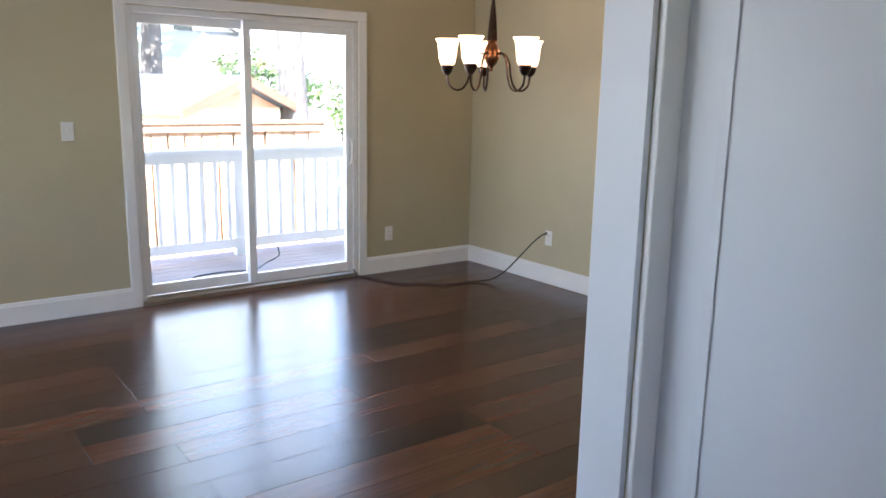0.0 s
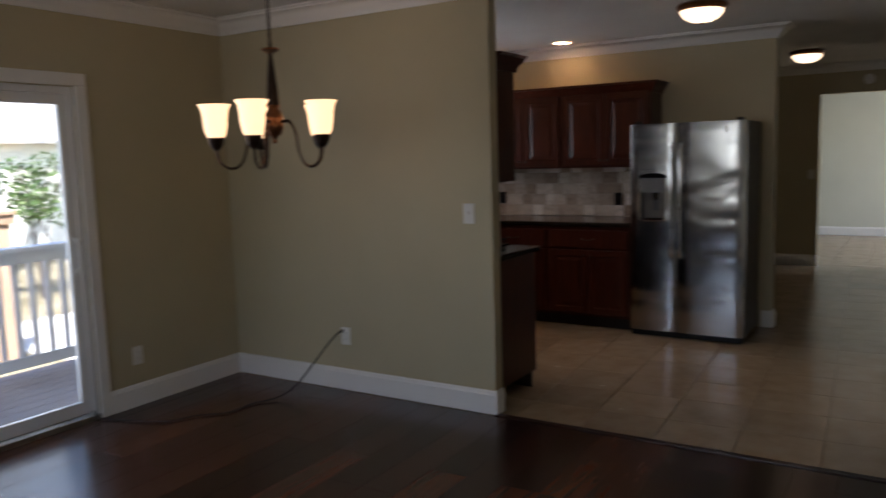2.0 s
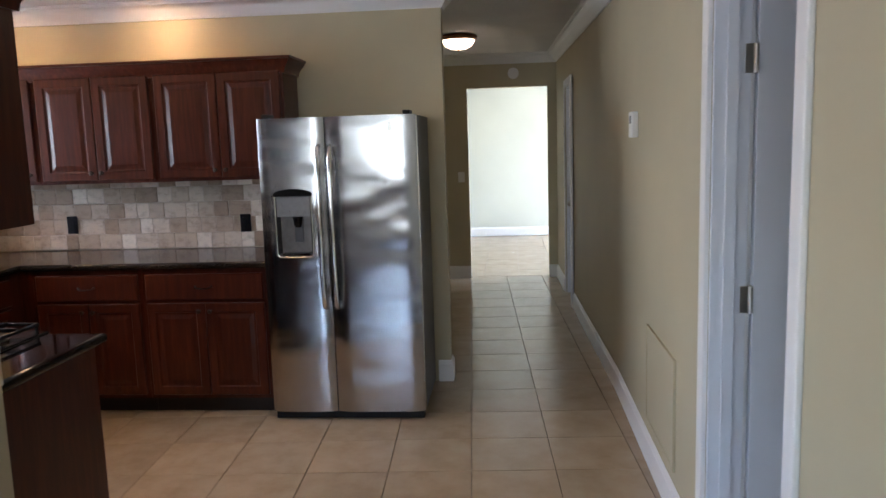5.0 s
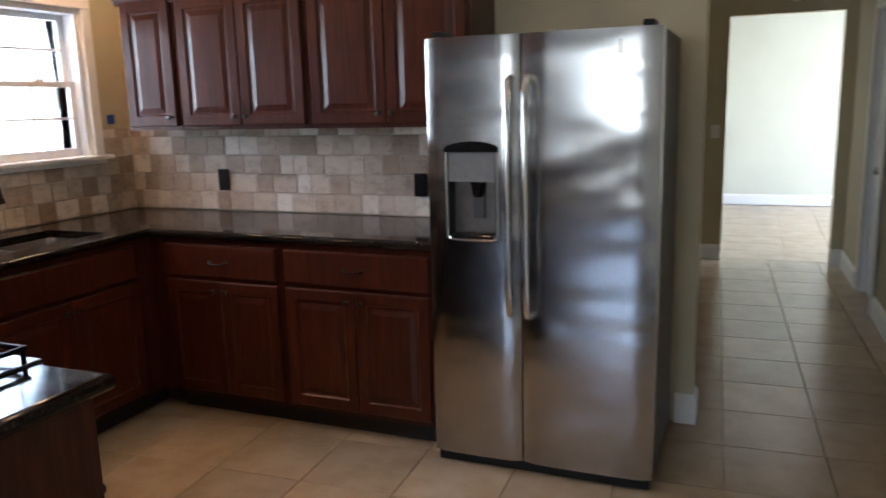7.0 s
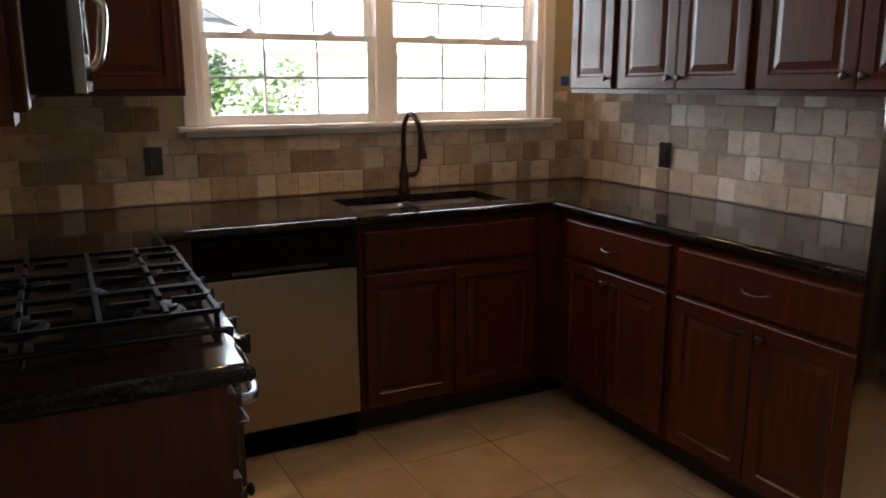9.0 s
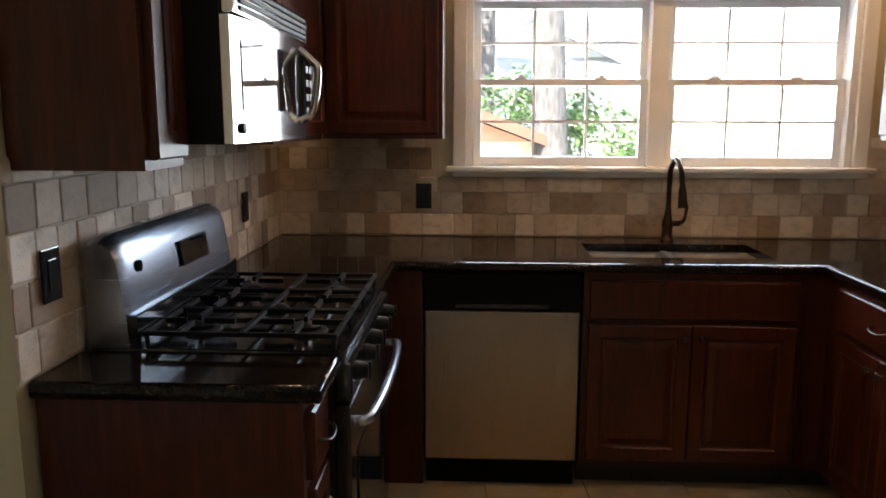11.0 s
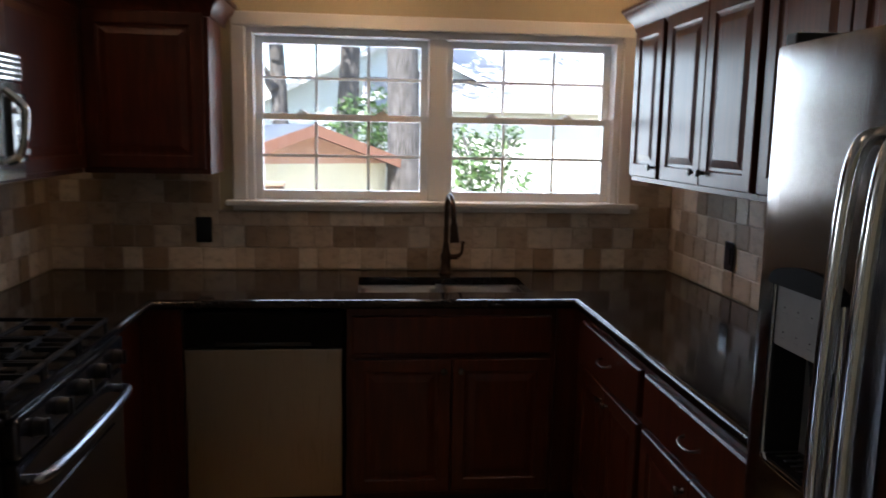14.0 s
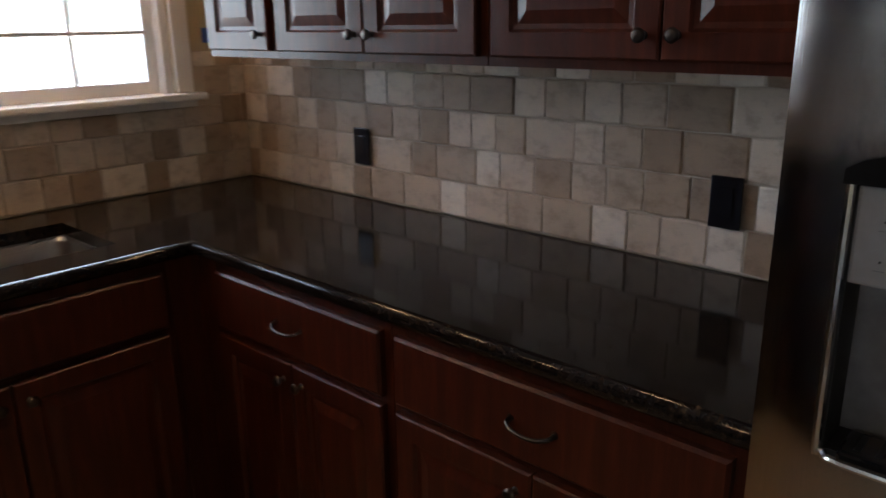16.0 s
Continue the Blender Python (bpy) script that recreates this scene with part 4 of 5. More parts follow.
        for cx in (xb + 0.20, xb + 0.47):
            box(gm, cx - 0.10, ym - w, zt0 + 0.001, cx - 0.022, ym + w, zt1 + 0.004, bev=0.002)
            box(gm, cx + 0.022, ym - w, zt0 + 0.001, cx + 0.10, ym + w, zt1 + 0.004, bev=0.002)
            box(gm, cx - w, ya + 0.01, zt0 + 0.001, cx + w, ym - 0.022, zt1 + 0.004, bev=0.002)
            box(gm, cx - w, ym + 0.022, zt0 + 0.001, cx + w, yb2 - 0.01, zt1 + 0.004, bev=0.002)
        for xx in (xa + 0.008, xc - 0.008):
            for yy in (ya + 0.008, yb2 - 0.008):
                cyl(gm, (xx, yy, 0.934), 0.006, 0.024, seg=8)
        part("grate", gm, IRON, top, "black cast-iron grate")


GREYSTEEL = steel("grey_metallic_paint", (0.33, 0.36, 0.42), 0.22, 0.3)
gas_range()


# ---- microwave ----
def microwave():
    t = thing("microwave", "stainless over-the-range microwave with curved handle", "microwave")
    y0, y1, z0, z1 = 3.078, 3.80, 1.392, 1.754
    xf = 4.20
    part("body", bx(XW + 0.01, y0, z0, xf, y1, z1), BLACK, t)
    # bowed steel front
    bm = bmesh.new()
    n = 12
    R = []
    for i in range(n + 1):
        yy = y0 + (y1 - y0) * i / n
        bow = xf + 0.022 + 0.022 * math.sin(math.pi * i / n)
        R.append([bm.verts.new(v) for v in ((xf + 0.001, yy, z0 + 0.002), (bow, yy, z0 + 0.002), (bow, yy, z1 - 0.085), (xf + 0.001, yy, z1 - 0.085))])
    for a, b in zip(R, R[1:]):
        for j in range(4):
            bm.faces.new((a[j], b[j], b[(j + 1) % 4], a[(j + 1) % 4]))
    bm.faces.new(R[0])
    bm.faces.new(R[-1])
    d = part("door", bm, POLISH, t, "polished stainless bowed door", True)
    bm = bmesh.new()
    R = []
    for i in range(n + 1):
        f = 0.08 + 0.62 * i / n
        yy = y0 + (y1 - y0) * f
        bow = xf + 0.0245 + 0.022 * math.sin(math.pi * f)
        R.append([bm.verts.new((bow, yy, z)) for z in (z0 + 0.075, z0 + 0.09, z1 - 0.145, z1 - 0.13)])
    for a, b in zip(R, R[1:]):
        for j in range(3):
            bm.faces.new((a[j], b[j], b[j + 1], a[j + 1]))
    part("door_window", bm, BGLASS, d, "black glass door window", True)
    v = part("vent_grille", bx(xf + 0.001, y0 + 0.004, z1 - 0.080, xf + 0.030, y1 - 0.004, z1 - 0.002, bev=0.005), POLISH, t)
    for i in range(4):
        part("slat", bx(xf + 0.027, y0 + 0.05, z1 - 0.070 + i * 0.016, xf + 0.034, y1 - 0.02, z1 - 0.061 + i * 0.016), BLACK, v)
    yh = y0 + 0.575
    h = tube(bmesh.new(), smooth_line([(xf + 0.04, yh, z0 + 0.05), (xf + 0.075, yh, z0 + 0.08), (xf + 0.092, yh, z0 + 0.19), (xf + 0.075, yh, z1 - 0.14), (xf + 0.04, yh, z1 - 0.11)], 7), 0.012, 12)
    part("handle", h, POLISH, d, smooth=True)
    c = part("control_panel", bx(xf + 0.022, y0 + 0.60, z0 + 0.05, xf + 0.0465, y1 - 0.03, z1 - 0.115, bev=0.003), BGLASS, t)
    for r in range(4):
        for k in range(2):
            part("button", bx(xf + 0.0462, y0 + 0.625 + k * 0.045, z0 + 0.07 + r * 0.04, xf + 0.0475, y0 + 0.655 + k * 0.045, z0 + 0.09 + r * 0.04), GREYP, c)
    part("badge", cyl(bmesh.new(), (xf + 0.028, y0 + 0.05, z0 + 0.035), 0.012, 0.012, "x", 16), BLACK, d)


microwave()


# ---- refrigerator ----
def refrigerator():
    t = thing("refrigerator", "stainless side-by-side refrigerator with an ice and water dispenser", "refrigerator")
    y0, y1, x0 = 1.893, 2.771, 5.985
    part("cabinet", bx(x0 + 0.085, y0 + 0.004, 0.03, 6.66, y1 - 0.004, 1.712, bev=0.006), FSIDE, t)
    part("base_grille", bx(x0 + 0.03, y0 + 0.01, 0.004, x0 + 0.12, y1 - 0.01, 0.05, bev=0.004), BLACK, t)
    ym = y1 - 0.376
    zb, zt = 0.052, 1.712

    def door(a, b, name, hole=None):
        bm = bmesh.new()
        n = 10
        zs = [zb, zt]
        fs = [i / n for i in range(n + 1)]
        if hole:
            zs = [zb, hole[2], hole[3], zt]
            fs = sorted(set(fs + [(hole[0] - a) / (b - a), (hole[1] - a) / (b - a)]))
        V = []
        for f in fs:
            e = min(f, 1 - f)
            bow = x0 + 0.005 * (2 * f - 1) ** 2 + (0.012 if e < 0.001 else 0)
            V.append([bm.verts.new((bow, a + (b - a) * f, z)) for z in zs])
        for i in range(len(fs) - 1):
            for j in range(len(zs) - 1):
                if hole and j == 1 and fs[i] >= (hole[0] - a) / (b - a) - 1e-6 and fs[i + 1] <= (hole[1] - a) / (b - a) + 1e-6:
                    continue
                bm.faces.new((V[i][j], V[i + 1][j], V[i + 1][j + 1], V[i][j + 1]))
        es = [e for e in bm.edges if e.is_boundary and not (hole and all(hole[2] - 1e-5 <= v.co.z <= hole[3] + 1e-5 and hole[0] - 1e-5 <= v.co.y <= hole[1] + 1e-5 for v in e.verts))]
        r = bmesh.ops.extrude_edge_only(bm, edges=es)
        for v in r["geom"]:
            if isinstance(v, bmesh.types.BMVert):
                v.co.x = x0 + 0.078
        return part(name, bm, FRIDGE, t, "", True)

    hole = (ym + 0.095, y1 - 0.085, 0.955, 1.305)
    fd = door(ym + 0.003, y1, "freezer_door", hole)
    rd = door(y0, ym - 0.003, "fridge_door")
    part("gasket", bx(x0 + 0.079, y0 + 0.012, zb + 0.01, x0 + 0.084, y1 - 0.012, zt - 0.01), BLACK, t)
    # dispenser
    ha, hb, hz0, hz1 = hole
    zp = hz0 + 0.218
    part("recess_back", bx(x0 + 0.070, ha, hz0, x0 + 0.074, hb, hz1), RECESS, fd, "dull steel back of the dispenser recess")
    for ya, yb in ((ha - 0.001, ha + 0.004), (hb - 0.004, hb + 0.001)):
        part("recess_side", bx(x0 + 0.004, ya, hz0, x0 + 0.07, yb, hz1), BLACK, fd)
    part("recess_floor", bx(x0 + 0.004, ha + 0.004, hz0 - 0.001, x0 + 0.07, hb - 0.004, hz0 + 0.008), BLACK, fd)
    pn = part("dispenser_panel", bx(x0 + 0.002, ha + 0.004, zp, x0 + 0.05, hb - 0.004, hz1 - 0.018, bev=0.004), PANEL, fd, "light grey dispenser control panel")
    for i in range(4):
        yy = ha + 0.035 + i * (hb - ha - 0.07) / 3
        for zz in (zp + 0.030, zp + 0.075):
            part("button", cyl(bmesh.new(), (x0 + 0.002, yy, zz), 0.0014, 0.003, "x", 10), BLACK, pn)
            part("marking", bx(x0 + 0.0008, yy - 0.006, zz - 0.0105, x0 + 0.0019, yy + 0.006, zz - 0.0097), GREYP, pn)
    # arched black hood
    hm = bmesh.new()
    F = []
    for i in range(13):
        f = i / 12
        yy = ha - 0.010 + (hb - ha + 0.020) * f
        zt2 = hz1 - 0.002 + 0.024 * math.sin(math.pi * f) ** 0.6
        F.append([hm.verts.new(v) for v in ((x0 - 0.010, yy, hz1 - 0.018), (x0 - 0.006, yy, zt2), (x0 + 0.03, yy, zt2), (x0 + 0.03, yy, hz1 - 0.018))])
    for p, q in zip(F, F[1:]):
        for j in range(4):
            hm.faces.new((p[j], q[j], q[(j + 1) % 4], p[(j + 1) % 4]))
    hm.faces.new(F[0])
    hm.faces.new(F[-1])
    part("dispenser_hood", hm, MATTE, fd, "", True)
    # thin bright rim round the sides and foot of the recess
    rim = [(hb + 0.004, hz1 - 0.01), (hb + 0.004, hz0 + 0.03), (hb - 0.004, hz0 + 0.004), (hb - 0.028, hz0 - 0.005), (ha + 0.028, hz0 - 0.005), (ha + 0.004, hz0 + 0.004), (ha - 0.004, hz0 + 0.03), (ha - 0.004, hz1 - 0.01)]
    part("dispenser_rim", tube(bmesh.new(), smooth_line([(x0 + 0.002, yy, zz) for yy, zz in rim], 5), 0.0055, 8), POLISH, fd, "polished rim", True)
    part("drip_tray", bx(x0 - 0.004, ha + 0.02, hz0 - 0.002, x0 + 0.062, hb - 0.02, hz0 + 0.014, bev=0.005), BGLASS, fd)
    for i in range(6):
        yy = ha + 0.04 + i * (hb - ha - 0.08) / 5
        part("drip_slot", bx(x0 + 0.008, yy - 0.004, hz0 + 0.0135, x0 + 0.052, yy + 0.004, hz0 + 0.0155, bev=0.001), BLACK, fd)
    nz = lathe(bmesh.new(), (x0 + 0.040, (ha + hb) / 2 - 0.012, zp - 0.062), [(0.0001, 0), (0.016, 0), (0.022, 0.012), (0.026, 0.045), (0.030, 0.062), (0.0001, 0.062)], 22)
    part("nozzle", nz, BGLASS, fd, "glossy black ice chute", True)
    part("paddle", bx(x0 + 0.052, (ha + hb) / 2 - 0.035, hz0 + 0.07, x0 + 0.060, (ha + hb) / 2 + 0.012, zp - 0.055, bev=0.004), GREYP, fd)
    for yy, s in ((ym + 0.034, fd), (ym - 0.034, rd)):
        h = tube(bmesh.new(), smooth_line([(x0 + 0.004, yy, 0.66), (x0 - 0.035, yy, 0.68), (x0 - 0.052, yy, 0.80), (x0 - 0.062, yy, 1.10), (x0 - 0.052, yy, 1.42), (x0 - 0.035, yy, 1.535), (x0 + 0.004, yy, 1.555)], 6), 0.0135, 14)
        part("handle", h, POLISH, s, "long bowed stainless handle", True)
    part("badge", bx(x0 - 0.002, y0 + 0.13, 1.625, x0 + 0.006, y0 + 0.15, 1.675, bev=0.001), NICKEL, rd)
    for yy in (y0 + 0.03, y1 - 0.07):
        part("hinge_cover", bx(x0 + 0.01, yy, 1.7125, x0 + 0.12, yy + 0.04, 1.735, bev=0.006), BLACK, t)


refrigerator()


# ---- electric plates ----
def plate(name, at, mat, label, kind, dark=False):
    """Local: faces -y, centred on the origin."""
    t = thing(name, label, "outlet" if kind == "outlet" else "light switch", "wall plates", at)
    part("cover_plate", bx(-0.036, -0.006, -0.058, 0.036, 0.0, 0.058, bev=0.003), mat, t)
    if kind == "outlet":
        for z in (-0.02, 0.02):
            p = part("socket", bx(-0.017, -0.009, z - 0.0145, 0.017, -0.0055, z + 0.0145, bev=0.003), mat, t)
            for x in (-0.006, 0.006):
                part("slot", bx(x - 0.001, -0.0095, z - 0.004, x + 0.001, -0.0088, z + 0.006), BLACK, p)
    elif kind == "decora":
        part("socket", bx(-0.017, -0.009, -0.034, 0.017, -0.0055, 0.034, bev=0.002), mat, t)
    else:
        part("toggle", bx(-0.005, -0.018, -0.004, 0.005, -0.0055, 0.016, bev=0.002), mat, t)
    return t


FW, FE, FN, FS = -90, 90, 0, 180   # turn of a plate on the east, west, north, south wall
plate("wall_outlet", pose(XD, 3.94, 0.36, 0, 0, -90), WPLAST, "white duplex outlet with a cord plugged in", "outlet")
plate("wall_outlet", pose(2.90, YN, 0.32), WPLAST, "white duplex outlet low on the dining wall", "outlet")
plate("light_switch", pose(XD, 2.99, 1.175, 0, 0, -90), WPLAST, "white toggle switch near the wall end", "switch")
plate("light_switch", pose(0.55, YN, 1.18), WPLAST, "white switch beside the sliding door", "switch")
plate("light_switch", pose(XH, 1.93, 1.15, 0, 0, -90), WPLAST, "white switch on the hall end wall", "switch")
for _y, _z in ((4.29, 1.085), (3.11, 1.075)):
    plate("wall_outlet", pose(XE - 0.006, _y, _z, 0, 0, -90), PLATEB, "black outlet on the stone backsplash", "decora")
plate("wall_outlet", pose(4.51, YN - 0.018, 1.10), PLATEB, "black outlet beside the window", "decora")
plate("wall_outlet", pose(XW + 0.018, 2.965, 1.12, 0, 0, 90), PLATEB, "black outlet near the range", "decora")
plate("wall_outlet", pose(XW + 0.018, 4.35, 1.11, 0, 0, 90), PLATEB, "black outlet in the corner", "decora")
_t = thing("painters_tape", "small piece of blue masking tape on the wall", "tape")
part("tape", bx(6.55, YN - 0.003, 1.40, 6.60, YN, 1.45), BLUE, _t)
_t = thing("thermostat", "white wall thermostat with a small grey display", "thermostat")
part("body", bx(5.80, YS, 1.55, 5.92, YS + 0.03, 1.68, bev=0.006), WPLAST, _t)
part("display", bx(5.84, YS + 0.030, 1.62, 5.89, YS + 0.0315, 1.66), GREYP, _t)
_t = thing("access_panel", "wall access panel painted like the wall", "access panel")
part("panel", bx(4.89, YS + 0.001, 0.22, 5.47, YS + 0.009, 0.65, bev=0.002), WALL, _t)
for _b in ((4.87, 0.20, 4.89, 0.67), (5.47, 0.20, 5.49, 0.67), (4.89, 0.65, 5.47, 0.67), (4.89, 0.20, 5.47, 0.22)):
    part("frame", bx(_b[0], YS, _b[1], _b[2], YS + 0.012, _b[3], bev=0.002), WALL, _t)
_t = thing("smoke_detector", "round white smoke detector on the hall end wall", "smoke detector")
part("housing", cyl(bmesh.new(), (XH - 0.015, 1.33, 2.27), 0.06, 0.03, "x", 24), WPLAST, _t, smooth=True)


# ---- lamps ----
def can_light(x, y):
    t = thing("recessed_light", "lit recessed ceiling light with a white trim ring", "ceiling light", "recessed ceiling lights", pose(x, y, H))
    part("trim_ring", lathe(bmesh.new(), (0, 0, 0), [(0.098, 0.0), (0.096, -0.006), (0.078, -0.010), (0.074, -0.002), (0.074, 0.0)], 32), TRIM, t, smooth=True)
    part("lens", lathe(bmesh.new(), (0, 0, 0), [(0.074, -0.003), (0.05, -0.010), (0.0001, -0.014)], 32), LENS, t, "glowing lamp", True)


for _x, _y in ((4.17, 4.60), (5.24, 4.60), (6.28, 4.58), (4.16, 3.55), (6.42, 3.53)):
    can_light(_x, _y)


def dome_light(x, y):
    t = thing("flush_dome_light", "lit frosted dome ceiling light with a bronze rim", "ceiling light", "flush dome lights", pose(x, y, H))
    part("pan", lathe(bmesh.new(), (0, 0, 0), [(0.15, 0), (0.165, -0.012), (0.168, -0.03), (0.158, -0.042), (0.14, -0.046), (0.14, 0)], 36), COPPER, t, smooth=True)
    part("dome", lathe(bmesh.new(), (0, 0, 0), [(0.143, -0.040), (0.138, -0.065), (0.115, -0.095), (0.07, -0.118), (0.02, -0.126), (0.0001, -0.126)], 36), DOME, t, "glowing frosted glass dome", True)
    part("finial", lathe(bmesh.new(), (0, 0, 0), [(0.006, -0.124), (0.010, -0.130), (0.006, -0.138), (0.0001, -0.14)], 14), COPPER, t, smooth=True)


dome_light(5.39, 2.08)
dome_light(8.8, 1.82)


LIFT = 0.057                 # height of the chandelier over its drawn profile


def chandelier(x, y):
    t = thing("chandelier", "bronze five-arm chandelier with lit bell glass shades", "chandelier", at=pose(x, y, LIFT))
    part("canopy", lathe(bmesh.new(), (0, 0, H - LIFT), [(0.065, 0), (0.062, -0.012), (0.03, -0.03), (0.008, -0.035), (0.0001, -0.035)]), COPPER, t, smooth=True)
    ch = bmesh.new()
    z = H - LIFT - 0.033
    i = 0
    while z > 2.04:
        pts = []
        for k in range(13):
            an = 2 * math.pi * k / 12
            u, w = 0.009 * math.cos(an), 0.019 * math.sin(an)
            pts.append((u, 0, z - 0.017 + w) if i % 2 else (0, u, z - 0.017 + w))
        tube(ch, pts, 0.0024, 6)
        z -= 0.029
        i += 1
    tube(ch, [(0.004, 0.003, H - LIFT - 0.03), (-0.004, 0.004, 2.25), (0.004, -0.003, 2.02)], 0.0022, 6)
    part("chain", ch, BRONZE, t, smooth=True)
    part("column", lathe(bmesh.new(), (0, 0, 0), [(0.0001, 2.0350), (0.0068, 2.0350), (0.0080, 2.0120), (0.0410, 2.0080), (0.0456, 1.9989), (0.0342, 1.9921), (0.0114, 1.9812), (0.0103, 1.9717), (0.0182, 1.9037), (0.0274, 1.8085), (0.0325, 1.7269), (0.0001, 1.7269)]), BRONZE, t, smooth=True)
    part("bobeche", lathe(bmesh.new(), (0, 0, 0), [(0.0001, 2.0110), (0.0410, 2.0095), (0.0479, 2.0030), (0.0342, 1.9921), (0.0001, 1.9921)]), COPPER, t, smooth=True)
    part("hub", lathe(bmesh.new(), (0, 0, 0), [(0.0001, 1.7432), (0.0274, 1.7405), (0.0342, 1.7269), (0.0274, 1.7133), (0.0388, 1.6929), (0.0502, 1.6589), (0.0479, 1.6181), (0.0319, 1.5841), (0.0137, 1.5705), (0.0091, 1.5569), (0.0137, 1.5474), (0.0001, 1.5365)]), COPPER, t, smooth=True)
    for k in range(5):
        an = radians(72 * k - 12)
        c, s = math.cos(an), math.sin(an)
        P = [(0.0431, 1.6453), (0.0922, 1.6480), (0.1291, 1.5909), (0.1451, 1.4957), (0.1783, 1.4345), (0.2276, 1.4209), (0.2731, 1.4549), (0.2854, 1.5161)]
        a = part("arm", tube(bmesh.new(), smooth_line([(r * c, r * s, zz) for r, zz in P], 6), 0.0072, 8), BRONZE, t, "", True)
        o = (0.2854 * c, 0.2854 * s, 0)
        part("cup", lathe(bmesh.new(), o, [(0.0001, 1.5093), (0.0137, 1.5120), (0.0296, 1.5297), (0.0388, 1.5528), (0.0410, 1.5746), (0.0001, 1.5746)], 20), BRONZE, a, "", True)
        part("shade", lathe(bmesh.new(), o, [(0.0388, 1.5746), (0.0490, 1.5909), (0.0570, 1.6317), (0.0604, 1.6793), (0.0661, 1.7133), (0.0798, 1.7378), (0.0764, 1.7378), (0.0627, 1.7133), (0.0570, 1.6793), (0.0524, 1.6317), (0.0001, 1.5909)], 28), SHADE, a, "glowing cream bell glass shade", True)


chandelier(2.79, 3.559)

# ---- cord from the outlet to the deck ----
_t = thing("extension_cord", "black extension cord running from the outlet out to the deck", "cord")
part("cord", tube(bmesh.new(), smooth_line([(3.735, 3.965, 0.39), (3.70, 3.97, 0.385), (3.64, 4.0, 0.33), (3.55, 4.05, 0.22), (3.45, 4.12, 0.09), (3.36, 4.2, 0.02), (3.22, 4.28, 0.0075), (3.02, 4.30, 0.0075), (2.90, 4.42, 0.0075), (2.75, 4.50, 0.0075), (2.66, 4.70, 0.0075), (2.60, 4.88, 0.0075), (2.585, 4.915, 0.02), (2.58, 4.96, 0.052)], 6), 0.0052, 8), CORD, _t, smooth=True)
part("plug", bx(3.738, 3.952, 0.376, 3.758, 3.978, 0.404, bev=0.004), CORD, _t)
_t = thing("power_cord", "black cord lying looped on the deck", "cord")
part("cord", tube(bmesh.new(), smooth_line([(2.575, 5.09, -0.03), (2.55, 5.2, -0.09), (2.45, 5.55, -0.0945), (2.2, 5.75, -0.0945), (1.9, 5.65, -0.0945), (1.65, 5.75, -0.0945), (1.62, 5.95, -0.0945), (1.9, 6.0, -0.0945), (2.15, 5.95, -0.0945), (2.35, 6.15, -0.0945), (2.5, 6.2, -0.05), (2.55, 6.35, 0.02), (2.62, 6.45, -0.0945)], 6), 0.0055, 8), CORD, _t, smooth=True)


# ---- outdoors ----
_bm = bmesh.new()
_n = 40
_V = [[_bm.verts.new((-400 + 800 * i / _n, -400 + 800 * j / _n, -0.62)) for j in range(_n + 1)] for i in range(_n + 1)]
for _i in range(_n):
    for _j in range(_n):
        _bm.faces.new((_V[_i][_j], _V[_i + 1][_j], _V[_i + 1][_j + 1], _V[_i][_j + 1]))
solid("ground", _bm, SOIL, "dry sunlit yard with patchy grass", "ground")
solid("roof_eave", bx(XL - 0.6, YN + ED, H + 0.02, 14.8, YN + ED + 0.55, H + 0.14), TRIM, "white boxed roof eave", "roof")
solid("roof", bx(XL - 0.6, -2.2, H + 0.14, 14.8, YN + ED + 0.6, H + 0.26), SHINGLE, "grey house roof", "roof")

DK = thing("deck", "weathered brown wooden deck outside the sliding door", "deck")
DK["kind"] = "structure"
_me = mesh_of("deck_board", bx(-2.6, 0, -0.14, 4.2, 0.136, -0.10, bev=0.004), DECK)
for _i in range(12):
    hang(_me, "deck_board", DK, pose(0, YN + ED + 0.012 + _i * 0.142, 0))
part("joist", bx(-2.6, 6.7, -0.6, 4.2, 6.79, -0.145), DECK, DK)


def deck_rail():
    t = thing("deck_railing", "white painted wooden deck railing with square balusters", "railing")
    y = 6.62
    pm = mesh_of("post", bx(-0.045, -0.045, -0.10, 0.045, 0.045, 0.88, bev=0.006), RAILP)
    for x in (-2.4, -0.45, 2.30, 4.1):
        hang(pm, "post", t, pose(x, y + 0.02, 0))
    part("top_rail", bx(-2.5, y - 0.07, 0.88, 4.2, y + 0.07, 0.915, bev=0.006), RAILP, t)
    part("upper_rail", bx(-2.4, y - 0.04, 0.79, 4.1, y - 0.022, 0.879, bev=0.003), RAILP, t)
    part("lower_rail", bx(-2.4, y - 0.04, -0.02, 4.1, y - 0.022, 0.07, bev=0.003), RAILP, t)
    bmesh_ = mesh_of("baluster", bx(-0.018, -0.018, -0.01, 0.018, 0.018, 0.87), RAILP)
    x = -2.28
    while x < 4.05:
        hang(bmesh_, "baluster", t, pose(x, y, 0))
        x += 0.128


deck_rail()


